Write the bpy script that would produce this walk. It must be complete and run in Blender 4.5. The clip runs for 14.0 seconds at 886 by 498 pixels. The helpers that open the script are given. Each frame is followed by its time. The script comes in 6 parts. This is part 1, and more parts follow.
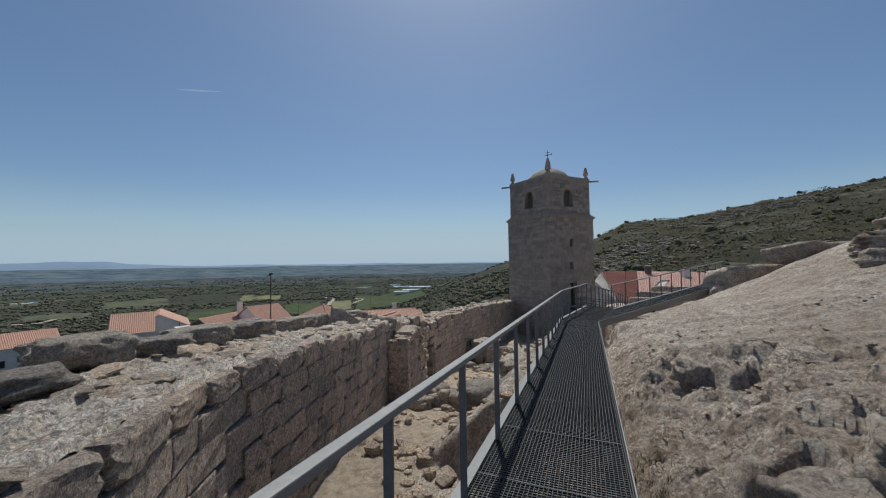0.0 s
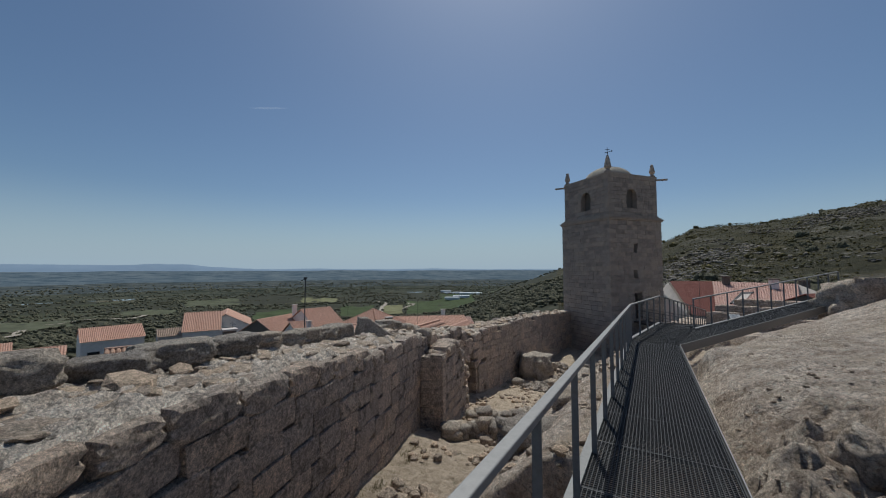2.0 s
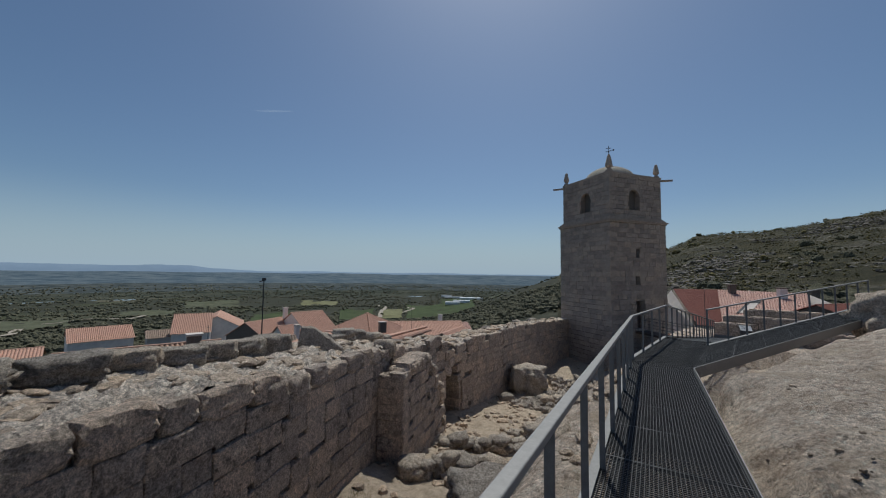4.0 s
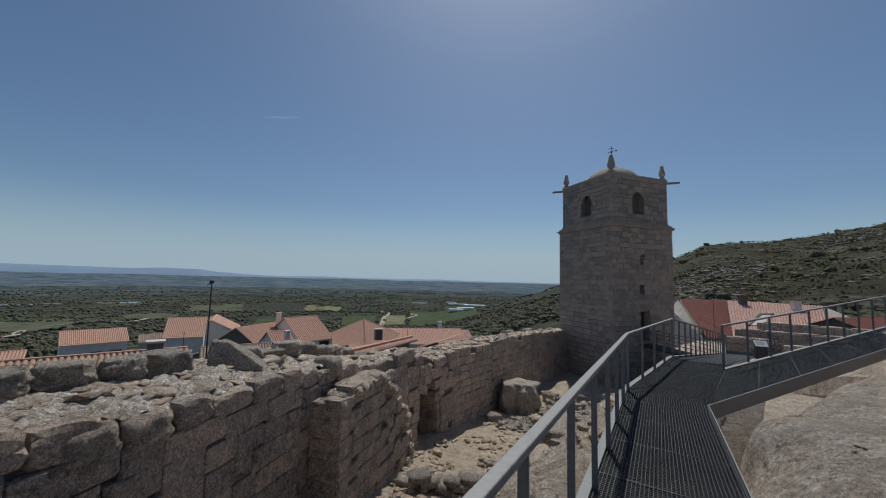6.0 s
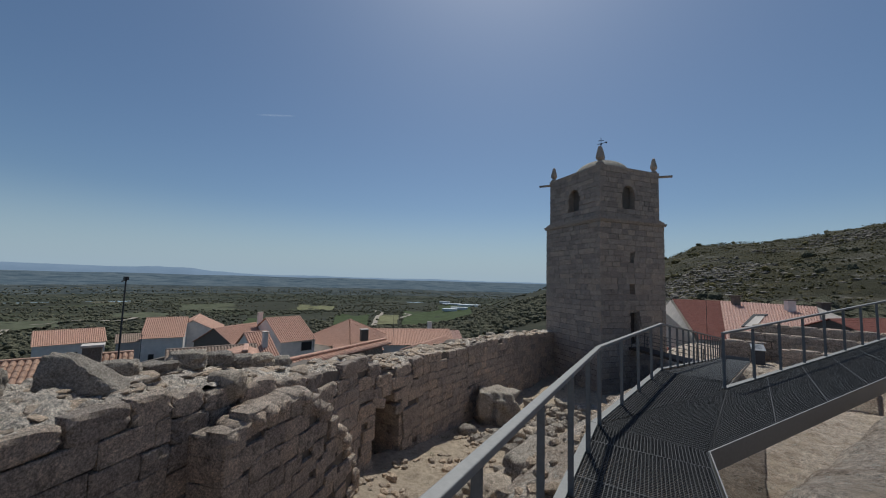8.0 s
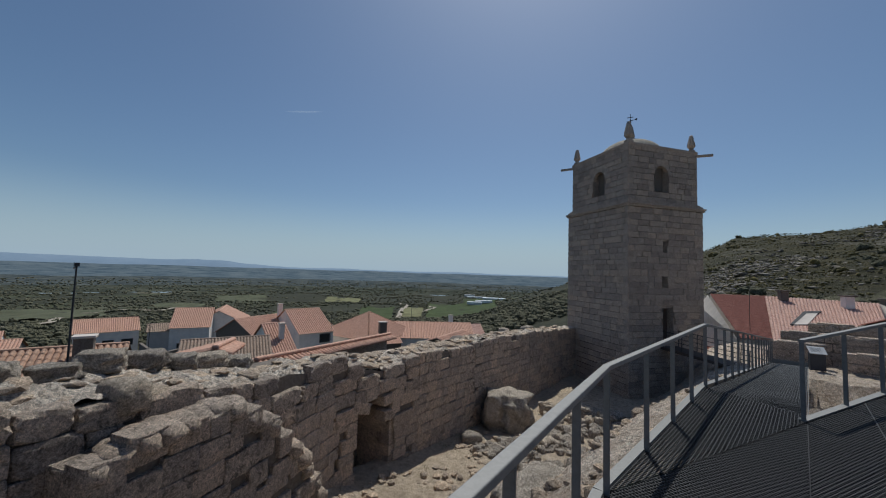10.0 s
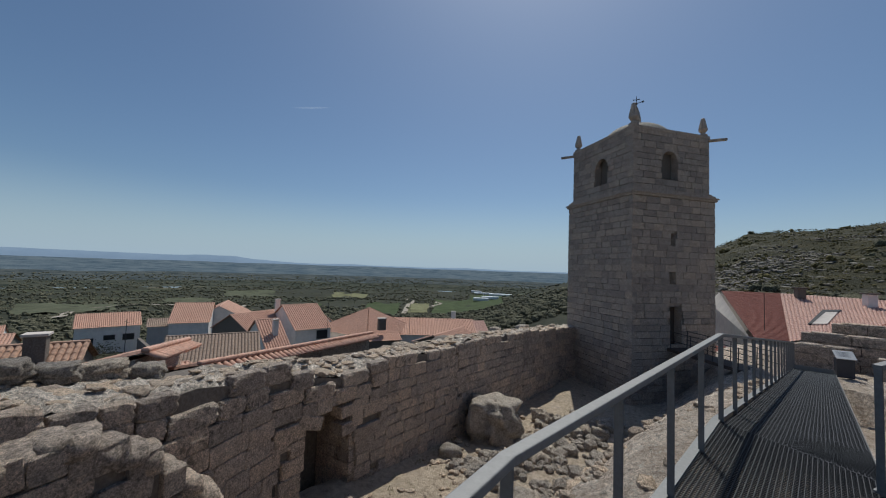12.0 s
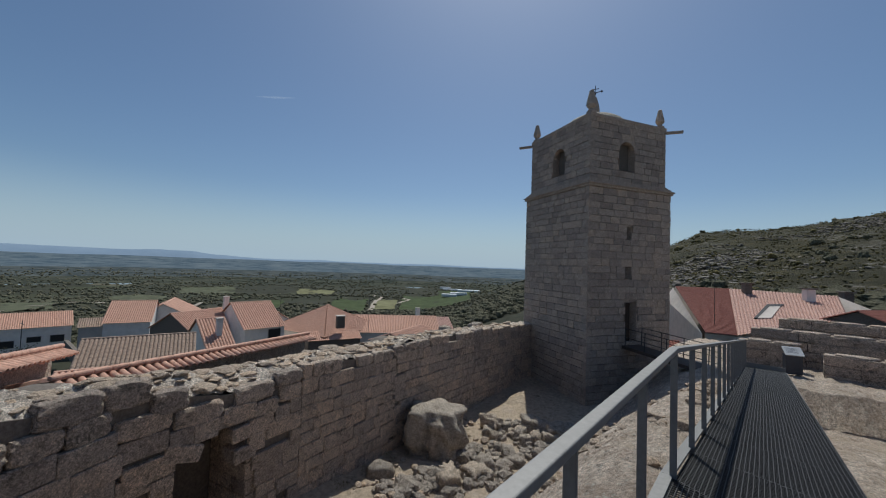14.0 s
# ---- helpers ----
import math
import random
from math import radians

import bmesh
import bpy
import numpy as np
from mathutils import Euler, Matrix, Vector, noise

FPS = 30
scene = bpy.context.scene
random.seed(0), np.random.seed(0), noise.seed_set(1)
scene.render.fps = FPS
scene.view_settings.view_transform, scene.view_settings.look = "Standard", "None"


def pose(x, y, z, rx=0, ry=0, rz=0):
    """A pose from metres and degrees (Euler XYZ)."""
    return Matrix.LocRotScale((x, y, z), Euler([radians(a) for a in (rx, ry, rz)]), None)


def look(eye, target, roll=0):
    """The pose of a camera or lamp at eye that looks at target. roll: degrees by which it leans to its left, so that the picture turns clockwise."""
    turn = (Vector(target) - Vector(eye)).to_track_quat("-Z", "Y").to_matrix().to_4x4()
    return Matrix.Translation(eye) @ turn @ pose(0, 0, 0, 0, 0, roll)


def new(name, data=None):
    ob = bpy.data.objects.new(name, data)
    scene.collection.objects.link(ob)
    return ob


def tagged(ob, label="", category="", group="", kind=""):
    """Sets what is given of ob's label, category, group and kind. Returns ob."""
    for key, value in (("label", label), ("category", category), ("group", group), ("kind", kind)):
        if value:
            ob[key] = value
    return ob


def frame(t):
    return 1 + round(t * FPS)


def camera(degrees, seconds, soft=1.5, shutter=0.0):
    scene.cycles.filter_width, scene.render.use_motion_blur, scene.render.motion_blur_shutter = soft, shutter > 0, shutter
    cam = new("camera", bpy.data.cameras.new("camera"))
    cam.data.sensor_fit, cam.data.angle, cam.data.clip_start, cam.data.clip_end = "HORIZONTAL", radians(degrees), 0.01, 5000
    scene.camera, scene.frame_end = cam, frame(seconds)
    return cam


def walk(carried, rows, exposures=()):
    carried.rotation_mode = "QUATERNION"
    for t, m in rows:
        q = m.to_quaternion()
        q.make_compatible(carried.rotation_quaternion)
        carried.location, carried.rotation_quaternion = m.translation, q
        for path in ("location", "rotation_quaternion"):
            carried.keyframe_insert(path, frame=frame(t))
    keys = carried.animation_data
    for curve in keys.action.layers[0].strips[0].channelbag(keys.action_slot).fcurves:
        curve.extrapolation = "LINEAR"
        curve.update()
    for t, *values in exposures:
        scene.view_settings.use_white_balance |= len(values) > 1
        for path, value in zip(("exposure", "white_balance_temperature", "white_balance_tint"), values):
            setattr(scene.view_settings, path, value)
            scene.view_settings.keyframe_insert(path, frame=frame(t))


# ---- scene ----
cam = camera(100.9, 14.0, soft=1.1)
METRES, EYE, TILT, LEAN, TURN = 14.4, 1.64, 0.0, 0.0, 23.1
ROWS = [
    (0.0, 0.0, 0.0, 0.0, 0.03, 2.09, 0.8),
    (0.5, -0.0015, 0.0265, -0.0009, 6.08, 2.4, 0.6),
    (1.0, 0.0026, 0.0543, -0.0015, 7.99, 2.31, 0.73),
    (1.5, 0.0146, 0.0868, 0.0003, 8.22, 2.55, 0.54),
    (2.0, 0.0216, 0.1204, -0.0015, 7.97, 3.1, 0.08),
    (2.5, 0.0343, 0.1556, -0.0033, 7.57, 3.42, -0.26),
    (3.0, 0.0461, 0.1916, -0.0057, 7.43, 3.53, -0.44),
    (5.5, 0.1129, 0.3654, -0.0097, 9.48, 4.52, -1.27),
    (6.0, 0.131, 0.3992, -0.0116, 8.91, 4.85, -1.47),
    (6.5, 0.1476, 0.4339, -0.0132, 8.43, 4.97, -1.61),
    (7.0, 0.1642, 0.4669, -0.0141, 7.97, 4.96, -1.67),
    (9.5, 0.2312, 0.6392, -0.0196, 9.94, 4.13, -1.55),
    (10.0, 0.2411, 0.6735, -0.0229, 12.0, 3.63, -1.85),
    (10.5, 0.253, 0.7064, -0.0241, 12.77, 3.27, -2.01),
    (11.0, 0.2662, 0.7406, -0.0241, 13.06, 3.02, -1.93),
    (11.5, 0.2773, 0.7731, -0.0257, 13.14, 2.9, -1.91),
    (12.0, 0.2937, 0.8039, -0.0265, 13.12, 2.96, -2.0),
    (12.5, 0.3087, 0.8374, -0.0286, 12.92, 3.12, -1.94),
    (13.0, 0.3246, 0.87, -0.0302, 12.02, 3.18, -1.97),
    (13.5, 0.339, 0.902, -0.0312, 10.62, 3.07, -2.16),
    (14.0, 0.3499, 0.9304, -0.0316, 8.32, 2.55, -2.16),
]
EXPOSURES = [(0.0, 0.1, 6050, 3), (0.6, -0.02, 6050, 3), (1.5, -0.11, 6050, 3), (3.0, -0.12, 6050, 3), (6.0, -0.13, 6050, 3), (10.0, -0.06, 6050, 3), (14.0, 0.03, 6050, 3)]
walk(cam, [(t, pose(0, 0, EYE, TILT, LEAN, TURN) @ pose(METRES * x, METRES * y, METRES * z, 90 + pitch, roll, yaw)) for t, x, y, z, yaw, pitch, roll in ROWS], EXPOSURES)


# ---- world, sun ----
SUN_AZ, SUN_EL = -21.0, 60.0          # degrees from +y towards +x; height
world = bpy.data.worlds.new("sky")
scene.world = world
world.use_nodes = True
wn = world.node_tree.nodes
sky = wn.new("ShaderNodeTexSky")
sky.sky_type = "NISHITA"
sky.sun_disc = False
sky.sun_elevation = radians(SUN_EL)
sky.sun_rotation = radians(SUN_AZ)
sky.altitude = 600
sky.air_density, sky.dust_density, sky.ozone_density = 1.0, 1.6, 3.5
wn["Background"].inputs["Strength"].default_value = 0.07
# pale haze low over the horizon
way_up = wn.new("ShaderNodeTexCoord")
split = wn.new("ShaderNodeSeparateXYZ")
world.node_tree.links.new(way_up.outputs["Generated"], split.inputs[0])
haze = wn.new("ShaderNodeMapRange")
haze.interpolation_type = "SMOOTHSTEP"
for k, v in (("From Min", -0.02), ("From Max", 0.2), ("To Min", 0.9), ("To Max", 0.0)):
    haze.inputs[k].default_value = v
world.node_tree.links.new(split.outputs[2], haze.inputs["Value"])
blend = wn.new("ShaderNodeMix")
blend.data_type = "RGBA"
blend.inputs[7].default_value = (5.5, 6.7, 7.9, 1)
world.node_tree.links.new(haze.outputs[0], blend.inputs[0])
world.node_tree.links.new(sky.outputs[0], blend.inputs[6])
world.node_tree.links.new(blend.outputs[2], wn["Background"].inputs["Color"])
sun_data = bpy.data.lights.new("sun", "SUN")
sun_data.energy, sun_data.angle, sun_data.color = 3.2, radians(0.53), (1.0, 0.925, 0.83)
sun = new("sun", sun_data)
az, el = radians(SUN_AZ), radians(SUN_EL)
sun.matrix_world = look((0, 0, 60), (-math.sin(az) * math.cos(el), -math.cos(az) * math.cos(el), 60 - math.sin(el)))


# ---- materials ----
def mat(name, build):
    m = bpy.data.materials.new(name)
    m.use_nodes = True
    nt = m.node_tree
    nt.nodes.clear()
    out = nt.nodes.new("ShaderNodeOutputMaterial")
    bsdf = nt.nodes.new("ShaderNodeBsdfPrincipled")
    nt.links.new(bsdf.outputs[0], out.inputs[0])
    build(nt, bsdf)
    return m


def node(nt, kind, ins=(), **props):
    n = nt.nodes.new(kind)
    for k, v in props.items():
        setattr(n, k, v)
    for k, v in dict(ins).items():
        if isinstance(v, bpy.types.NodeSocket):
            nt.links.new(v, n.inputs[k])
        else:
            n.inputs[k].default_value = v
    return n


def place(nt):
    return nt.nodes.new("ShaderNodeNewGeometry").outputs["Position"]


def nz(nt, scale, detail=6, rough=0.6, vec=None, dist=0.0):
    return node(nt, "ShaderNodeTexNoise", {"Vector": vec or place(nt), "Scale": scale, "Detail": detail, "Roughness": rough, "Distortion": dist}).outputs["Fac"]


def ramp(nt, fac, *stops):
    r = nt.nodes.new("ShaderNodeValToRGB")
    nt.links.new(fac, r.inputs[0])
    els = r.color_ramp.elements
    while len(els) < len(stops):
        els.new(0.5)
    for e, (p, c) in zip(els, stops):
        e.position = p
        e.color = (*c, 1) if len(c) == 3 else c
    return r.outputs[0]


def mix(nt, fac, a, b, mode="MIX"):
    n = nt.nodes.new("ShaderNodeMix")
    n.data_type, n.blend_type = "RGBA", mode
    for s, v in ((n.inputs[0], fac), (n.inputs[6], a), (n.inputs[7], b)):
        if isinstance(v, bpy.types.NodeSocket):
            nt.links.new(v, s)
        elif isinstance(v, tuple):
            s.default_value = (*v, 1)
        else:
            s.default_value = v
    return n.outputs[2]


def math2(nt, op, a, b=0.0):
    n = nt.nodes.new("ShaderNodeMath")
    n.operation = op
    for s, v in zip(n.inputs, (a, b)):
        if isinstance(v, bpy.types.NodeSocket):
            nt.links.new(v, s)
        else:
            s.default_value = v
    return n.outputs[0]


def bump(nt, bsdf, height, dist=0.01, strength=1.0):
    b = node(nt, "ShaderNodeBump", {"Height": height, "Distance": dist, "Strength": strength})
    nt.links.new(b.outputs[0], bsdf.inputs["Normal"])


def bw(v):
    return (v, v, v)


def stone_look(light, dark, lichen, stain=0.5, relief=0.02, island=False, pit=0.45):
    def build(nt, bsdf):
        big, mid = nz(nt, 0.9, 5, 0.6), nz(nt, 5.0, 9, 0.75)
        coarse, fine = nz(nt, 28.0, 6, 0.85), nz(nt, 90.0, 3, 0.8)
        col = mix(nt, ramp(nt, mid, (0.3, bw(0)), (0.7, bw(1))), dark, light)
        col = mix(nt, 0.9, col, ramp(nt, coarse, (0.4, bw(0.45)), (0.5, bw(1.0)), (0.6, bw(1.5))), "MULTIPLY")
        col = mix(nt, 0.8, col, ramp(nt, fine, (0.36, bw(0.6)), (0.64, bw(1.35))), "MULTIPLY")
        spots = ramp(nt, nz(nt, 7.0, 10, 0.8, dist=0.5), (0.5, bw(0)), (0.58, bw(1)))
        where = ramp(nt, big, (0.36, bw(0)), (0.6, bw(1)))
        col = mix(nt, math2(nt, "MULTIPLY", math2(nt, "MULTIPLY", spots, where), stain), col, lichen)
        pale = ramp(nt, nz(nt, 13.0, 8, 0.8, dist=0.3), (0.6, bw(0)), (0.67, bw(0.5)))
        col = mix(nt, pale, col, (0.5, 0.5, 0.45))
        if island:
            rnd = nt.nodes.new("ShaderNodeNewGeometry").outputs["Random Per Island"]
        else:
            rnd = nt.nodes.new("ShaderNodeObjectInfo").outputs["Random"]
        col = mix(nt, 0.85, col, ramp(nt, rnd, (0.0, (0.72, 0.7, 0.7)), (0.5, (1.0, 0.97, 0.94)), (1.0, (1.2, 1.1, 1.0))), "MULTIPLY")
        nt.links.new(col, bsdf.inputs["Base Color"])
        bsdf.inputs["Roughness"].default_value = 0.9
        bsdf.inputs["Specular IOR Level"].default_value = 0.25
        pits = ramp(nt, nz(nt, 17.0, 6, 0.8, dist=0.4), (0.36, bw(0.22)), (0.48, bw(1.0)))
        col = mix(nt, pit, col, pits, "MULTIPLY")
        nt.links.new(col, bsdf.inputs["Base Color"])
        h = math2(nt, "ADD", math2(nt, "MULTIPLY", mid, 1.5), math2(nt, "ADD", math2(nt, "MULTIPLY", coarse, 0.6), math2(nt, "MULTIPLY", fine, 0.2)))
        bump(nt, bsdf, h, relief)
    return build


GRANITE = mat("granite_ashlar", stone_look((0.76, 0.64, 0.545), (0.45, 0.37, 0.31), (0.1, 0.09, 0.078), 0.78, 0.08))
GRANITE_JOINED = mat("granite_ashlar_joined", stone_look((0.76, 0.64, 0.545), (0.45, 0.37, 0.31), (0.1, 0.09, 0.078), 0.78, 0.08, True))
TOWER_STONE = mat("tower_granite", stone_look((0.47, 0.41, 0.36), (0.33, 0.285, 0.25), (0.17, 0.14, 0.115), 0.55, 0.03, pit=0.3))
TOWER_JOINED = mat("tower_granite_joined", stone_look((0.47, 0.41, 0.36), (0.33, 0.285, 0.25), (0.17, 0.14, 0.115), 0.55, 0.03, True, 0.3))
BOULDER = mat("weathered_granite", stone_look((0.62, 0.56, 0.49), (0.4, 0.34, 0.285), (0.13, 0.12, 0.1), 0.7, 0.08))
RUBBLE = mat("granite_rubble", stone_look((0.6, 0.5, 0.4), (0.38, 0.3, 0.235), (0.12, 0.12, 0.1), 0.6, 0.04, True))


OUTCROP = mat("hillside_granite", stone_look((0.27, 0.25, 0.225), (0.17, 0.155, 0.135), (0.07, 0.07, 0.05), 0.7, 0.05, True))


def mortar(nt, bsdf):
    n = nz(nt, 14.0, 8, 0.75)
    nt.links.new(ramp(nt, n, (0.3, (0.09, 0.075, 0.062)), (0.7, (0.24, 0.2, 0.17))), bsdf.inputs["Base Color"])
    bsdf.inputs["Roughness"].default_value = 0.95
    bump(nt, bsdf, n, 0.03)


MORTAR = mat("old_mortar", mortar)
DOME = mat("lime_render", stone_look((0.56, 0.51, 0.43), (0.4, 0.355, 0.29), (0.2, 0.17, 0.13), 0.5, 0.03))


def walltop(nt, bsdf):
    n, c, f = nz(nt, 2.2, 9, 0.75, dist=0.6), nz(nt, 16.0, 7, 0.8), nz(nt, 60.0, 4, 0.8)
    col = ramp(nt, n, (0.3, (0.42, 0.34, 0.28)), (0.45, (0.66, 0.56, 0.47)), (0.62, (0.85, 0.75, 0.65)))
    col = mix(nt, 0.9, col, ramp(nt, c, (0.4, bw(0.35)), (0.5, bw(1.0)), (0.6, bw(1.45))), "MULTIPLY")
    col = mix(nt, 0.7, col, ramp(nt, f, (0.4, bw(0.55)), (0.6, bw(1.4))), "MULTIPLY")
    crust = ramp(nt, nz(nt, 4.5, 9, 0.8, dist=0.8), (0.54, bw(0)), (0.62, bw(0.7)))
    col = mix(nt, crust, col, (0.2, 0.175, 0.15))
    pale = ramp(nt, nz(nt, 11.0, 8, 0.8, dist=0.3), (0.58, bw(0)), (0.63, bw(0.6)))
    col = mix(nt, pale, col, (0.74, 0.7, 0.62))
    nt.links.new(col, bsdf.inputs["Base Color"])
    bsdf.inputs["Roughness"].default_value = 0.95
    crease = math2(nt, "ABSOLUTE", math2(nt, "SUBTRACT", nz(nt, 9.0, 5, 0.7, dist=0.5), 0.5))
    bump(nt, bsdf, math2(nt, "ADD", math2(nt, "ADD", n, math2(nt, "MULTIPLY", c, 0.6)), math2(nt, "MULTIPLY", crease, 0.8)), 0.14)


WALLTOP = mat("rough_wall_top", walltop)


def bedrock(nt, bsdf):
    geo = nt.nodes.new("ShaderNodeNewGeometry")
    up = node(nt, "ShaderNodeSeparateXYZ", {0: geo.outputs["Normal"]}).outputs[2]
    big, mid, fine = nz(nt, 0.35, 6, 0.6, dist=0.5), nz(nt, 2.6, 10, 0.78), nz(nt, 45.0, 5, 0.8)
    rock = ramp(nt, mid, (0.33, (0.33, 0.243, 0.184)), (0.455, (0.57, 0.46, 0.372)), (0.6, (0.83, 0.715, 0.61)))
    speck = nz(nt, 16.0, 8, 0.8)
    rock = mix(nt, 0.9, rock, ramp(nt, speck, (0.38, bw(0.4)), (0.5, bw(1.0)), (0.62, bw(1.5))), "MULTIPLY")
    rock = mix(nt, ramp(nt, big, (0.4, bw(0)), (0.6, bw(0.45))), rock, (0.4, 0.3, 0.225))
    sand = ramp(nt, nz(nt, 5.0, 6, 0.7), (0.3, (0.36, 0.28, 0.21)), (0.48, (0.56, 0.45, 0.34)), (0.7, (0.74, 0.62, 0.49)))
    flat = ramp(nt, up, (0.9, bw(0)), (0.985, bw(1)))
    low = node(nt, "ShaderNodeAttribute", attribute_name="sand").outputs["Fac"]
    patch = ramp(nt, nz(nt, 0.9, 6, 0.65), (0.5, bw(0)), (0.62, bw(0.8)))
    fac = math2(nt, "MULTIPLY", flat, math2(nt, "MAXIMUM", low, patch))
    col = mix(nt, fac, rock, sand)
    crust = math2(nt, "SUBTRACT", 1.0, low)
    pale = ramp(nt, nz(nt, 9.0, 8, 0.8, dist=0.4), (0.56, bw(0)), (0.6, bw(0.75)))
    col = mix(nt, math2(nt, "MULTIPLY", pale, crust), col, (0.72, 0.68, 0.6))
    black = ramp(nt, nz(nt, 6.0, 9, 0.8, vec=node(nt, "ShaderNodeVectorMath", {0: place(nt), 1: (7.0, 3.0, 1.0)}, operation="ADD").outputs[0]), (0.57, bw(0)), (0.62, bw(0.8)))
    col = mix(nt, math2(nt, "MULTIPLY", black, crust), col, (0.14, 0.125, 0.105))
    moss = math2(nt, "MULTIPLY", ramp(nt, nz(nt, 2.0, 8, 0.75), (0.6, bw(0)), (0.68, bw(0.6))), low)
    col = mix(nt, moss, col, (0.1, 0.1, 0.05))
    col = mix(nt, 0.8, col, ramp(nt, fine, (0.3, bw(0.6)), (0.7, bw(1.3))), "MULTIPLY")
    nt.links.new(col, bsdf.inputs["Base Color"])
    bsdf.inputs["Roughness"].default_value = 0.93
    bsdf.inputs["Specular IOR Level"].default_value = 0.25
    crease = math2(nt, "ABSOLUTE", math2(nt, "SUBTRACT", nz(nt, 4.5, 6, 0.7, dist=0.6), 0.5))
    mid = math2(nt, "ADD", math2(nt, "MULTIPLY", mid, 0.7), math2(nt, "MULTIPLY", crease, 0.8))
    bump(nt, bsdf, math2(nt, "ADD", mid, math2(nt, "ADD", math2(nt, "MULTIPLY", speck, 0.55), math2(nt, "MULTIPLY", fine, 0.2))), 0.17)


BEDROCK = mat("bedrock_and_sand", bedrock)


def steel(base, rough):
    def build(nt, bsdf):
        n = nz(nt, 25.0, 6, 0.7)
        nt.links.new(ramp(nt, n, (0.3, tuple(c * 0.8 for c in base)), (0.7, tuple(c * 1.15 for c in base))), bsdf.inputs["Base Color"])
        nt.links.new(ramp(nt, n, (0.3, bw(rough - 0.08)), (0.7, bw(rough + 0.1))), bsdf.inputs["Roughness"])
        bsdf.inputs["Metallic"].default_value = 0.3
    return build


STEEL = mat("painted_steel", steel((0.19, 0.187, 0.187), 0.5))
# lighter than the posts: sun on the handrail is put into its colour
RAIL = mat("sunlit_handrail", steel((0.265, 0.255, 0.248), 0.6))
GRATE = mat("galvanised_grating", steel((0.045, 0.045, 0.048), 0.6))
KICK = mat("galvanised_plate", steel((0.235, 0.23, 0.225), 0.62))


def plaster(base):
    def build(nt, bsdf):
        n = nz(nt, 1.2, 7, 0.7)
        nt.links.new(ramp(nt, n, (0.3, tuple(c * 0.82 for c in base)), (0.65, base)), bsdf.inputs["Base Color"])
        bsdf.inputs["Roughness"].default_value = 0.9
        bump(nt, bsdf, nz(nt, 30.0), 0.004)
    return build


PLASTER = mat("white_plaster", plaster((0.88, 0.81, 0.75)))
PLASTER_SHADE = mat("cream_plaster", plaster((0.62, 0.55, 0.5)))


def tiles(c1, c2, old=0.3):
    def build(nt, bsdf):
        n, f = nz(nt, 3.0, 7, 0.75), nz(nt, 0.5, 4)
        col = mix(nt, ramp(nt, n, (0.3, bw(0)), (0.7, bw(1))), c1, c2)
        col = mix(nt, 0.6, col, ramp(nt, nz(nt, 4.5, 3, 0.9), (0.35, (0.6, 0.58, 0.56)), (0.65, (1.25, 1.2, 1.15))), "MULTIPLY")
        col = mix(nt, math2(nt, "MULTIPLY", ramp(nt, nz(nt, 7.0, 8, 0.8), (0.52, bw(0)), (0.66, bw(1))), old), col, (0.12, 0.1, 0.08))
        nt.links.new(col, bsdf.inputs["Base Color"])
        bsdf.inputs["Roughness"].default_value = 0.85
    return build


TERRACOTTA = mat("terracotta_tiles", tiles((0.52, 0.285, 0.21), (0.62, 0.4, 0.31), 0.4))
# red clay, darkened for the red house's slope that the sun only grazes
TERRACOTTA_RED = mat("red_clay_tiles_shaded", tiles((0.22, 0.07, 0.052), (0.28, 0.1, 0.075), 0.15))
TERRACOTTA_PINK = mat("faded_pink_tiles", tiles((0.5, 0.29, 0.24), (0.62, 0.42, 0.36), 0.3))
TERRACOTTA_MIX = mat("patched_clay_tiles", tiles((0.34, 0.2, 0.14), (0.52, 0.34, 0.25), 0.75))
TERRACOTTA_OLD = mat("lichened_clay_tiles", tiles((0.3, 0.22, 0.17), (0.4, 0.3, 0.24), 0.8))


def plain_look(base, rough=0.8, metal=0.0):
    def build(nt, bsdf):
        n = nz(nt, 8.0, 6, 0.7)
        nt.links.new(ramp(nt, n, (0.3, tuple(c * 0.8 for c in base)), (0.7, tuple(c * 1.1 for c in base))), bsdf.inputs["Base Color"])
        bsdf.inputs["Roughness"].default_value = rough
        bsdf.inputs["Metallic"].default_value = metal
    return build


# near-black shade of slits and roof reveal as a colour; also window panes
DARK = mat("shade_and_pane_black", plain_look((0.02, 0.02, 0.022), 0.6))
# dimness inside the belfry, given as a grey colour
BELFRY_SHADE = mat("belfry_shade_grey", plain_look((0.13, 0.115, 0.1), 0.85))
WOOD = mat("dark_timber", plain_look((0.07, 0.05, 0.04), 0.75))
PANEL_DARK = mat("sign_dark_steel", plain_look((0.03, 0.035, 0.05), 0.5))
PANEL_LIGHT = mat("sign_face", plain_look((0.45, 0.46, 0.48), 0.45))
IRON = mat("weathered_iron", plain_look((0.07, 0.07, 0.075), 0.6, 0.6))
SHEET = mat("greenhouse_sheet", plain_look((0.75, 0.76, 0.78), 0.6))


def leaves(base, alt):
    def build(nt, bsdf):
        rnd = nt.nodes.new("ShaderNodeNewGeometry").outputs["Random Per Island"]
        n = nz(nt, 1.5, 5, 0.8)
        col = mix(nt, rnd, base, alt)
        col = mix(nt, 0.8, col, ramp(nt, n, (0.3, bw(0.45)), (0.7, bw(1.4))), "MULTIPLY")
        nt.links.new(col, bsdf.inputs["Base Color"])
        bsdf.inputs["Roughness"].default_value = 0.9
        bsdf.inputs["Specular IOR Level"].default_value = 0.15
        bump(nt, bsdf, nz(nt, 3.0, 5, 0.8), 0.5)
    return build


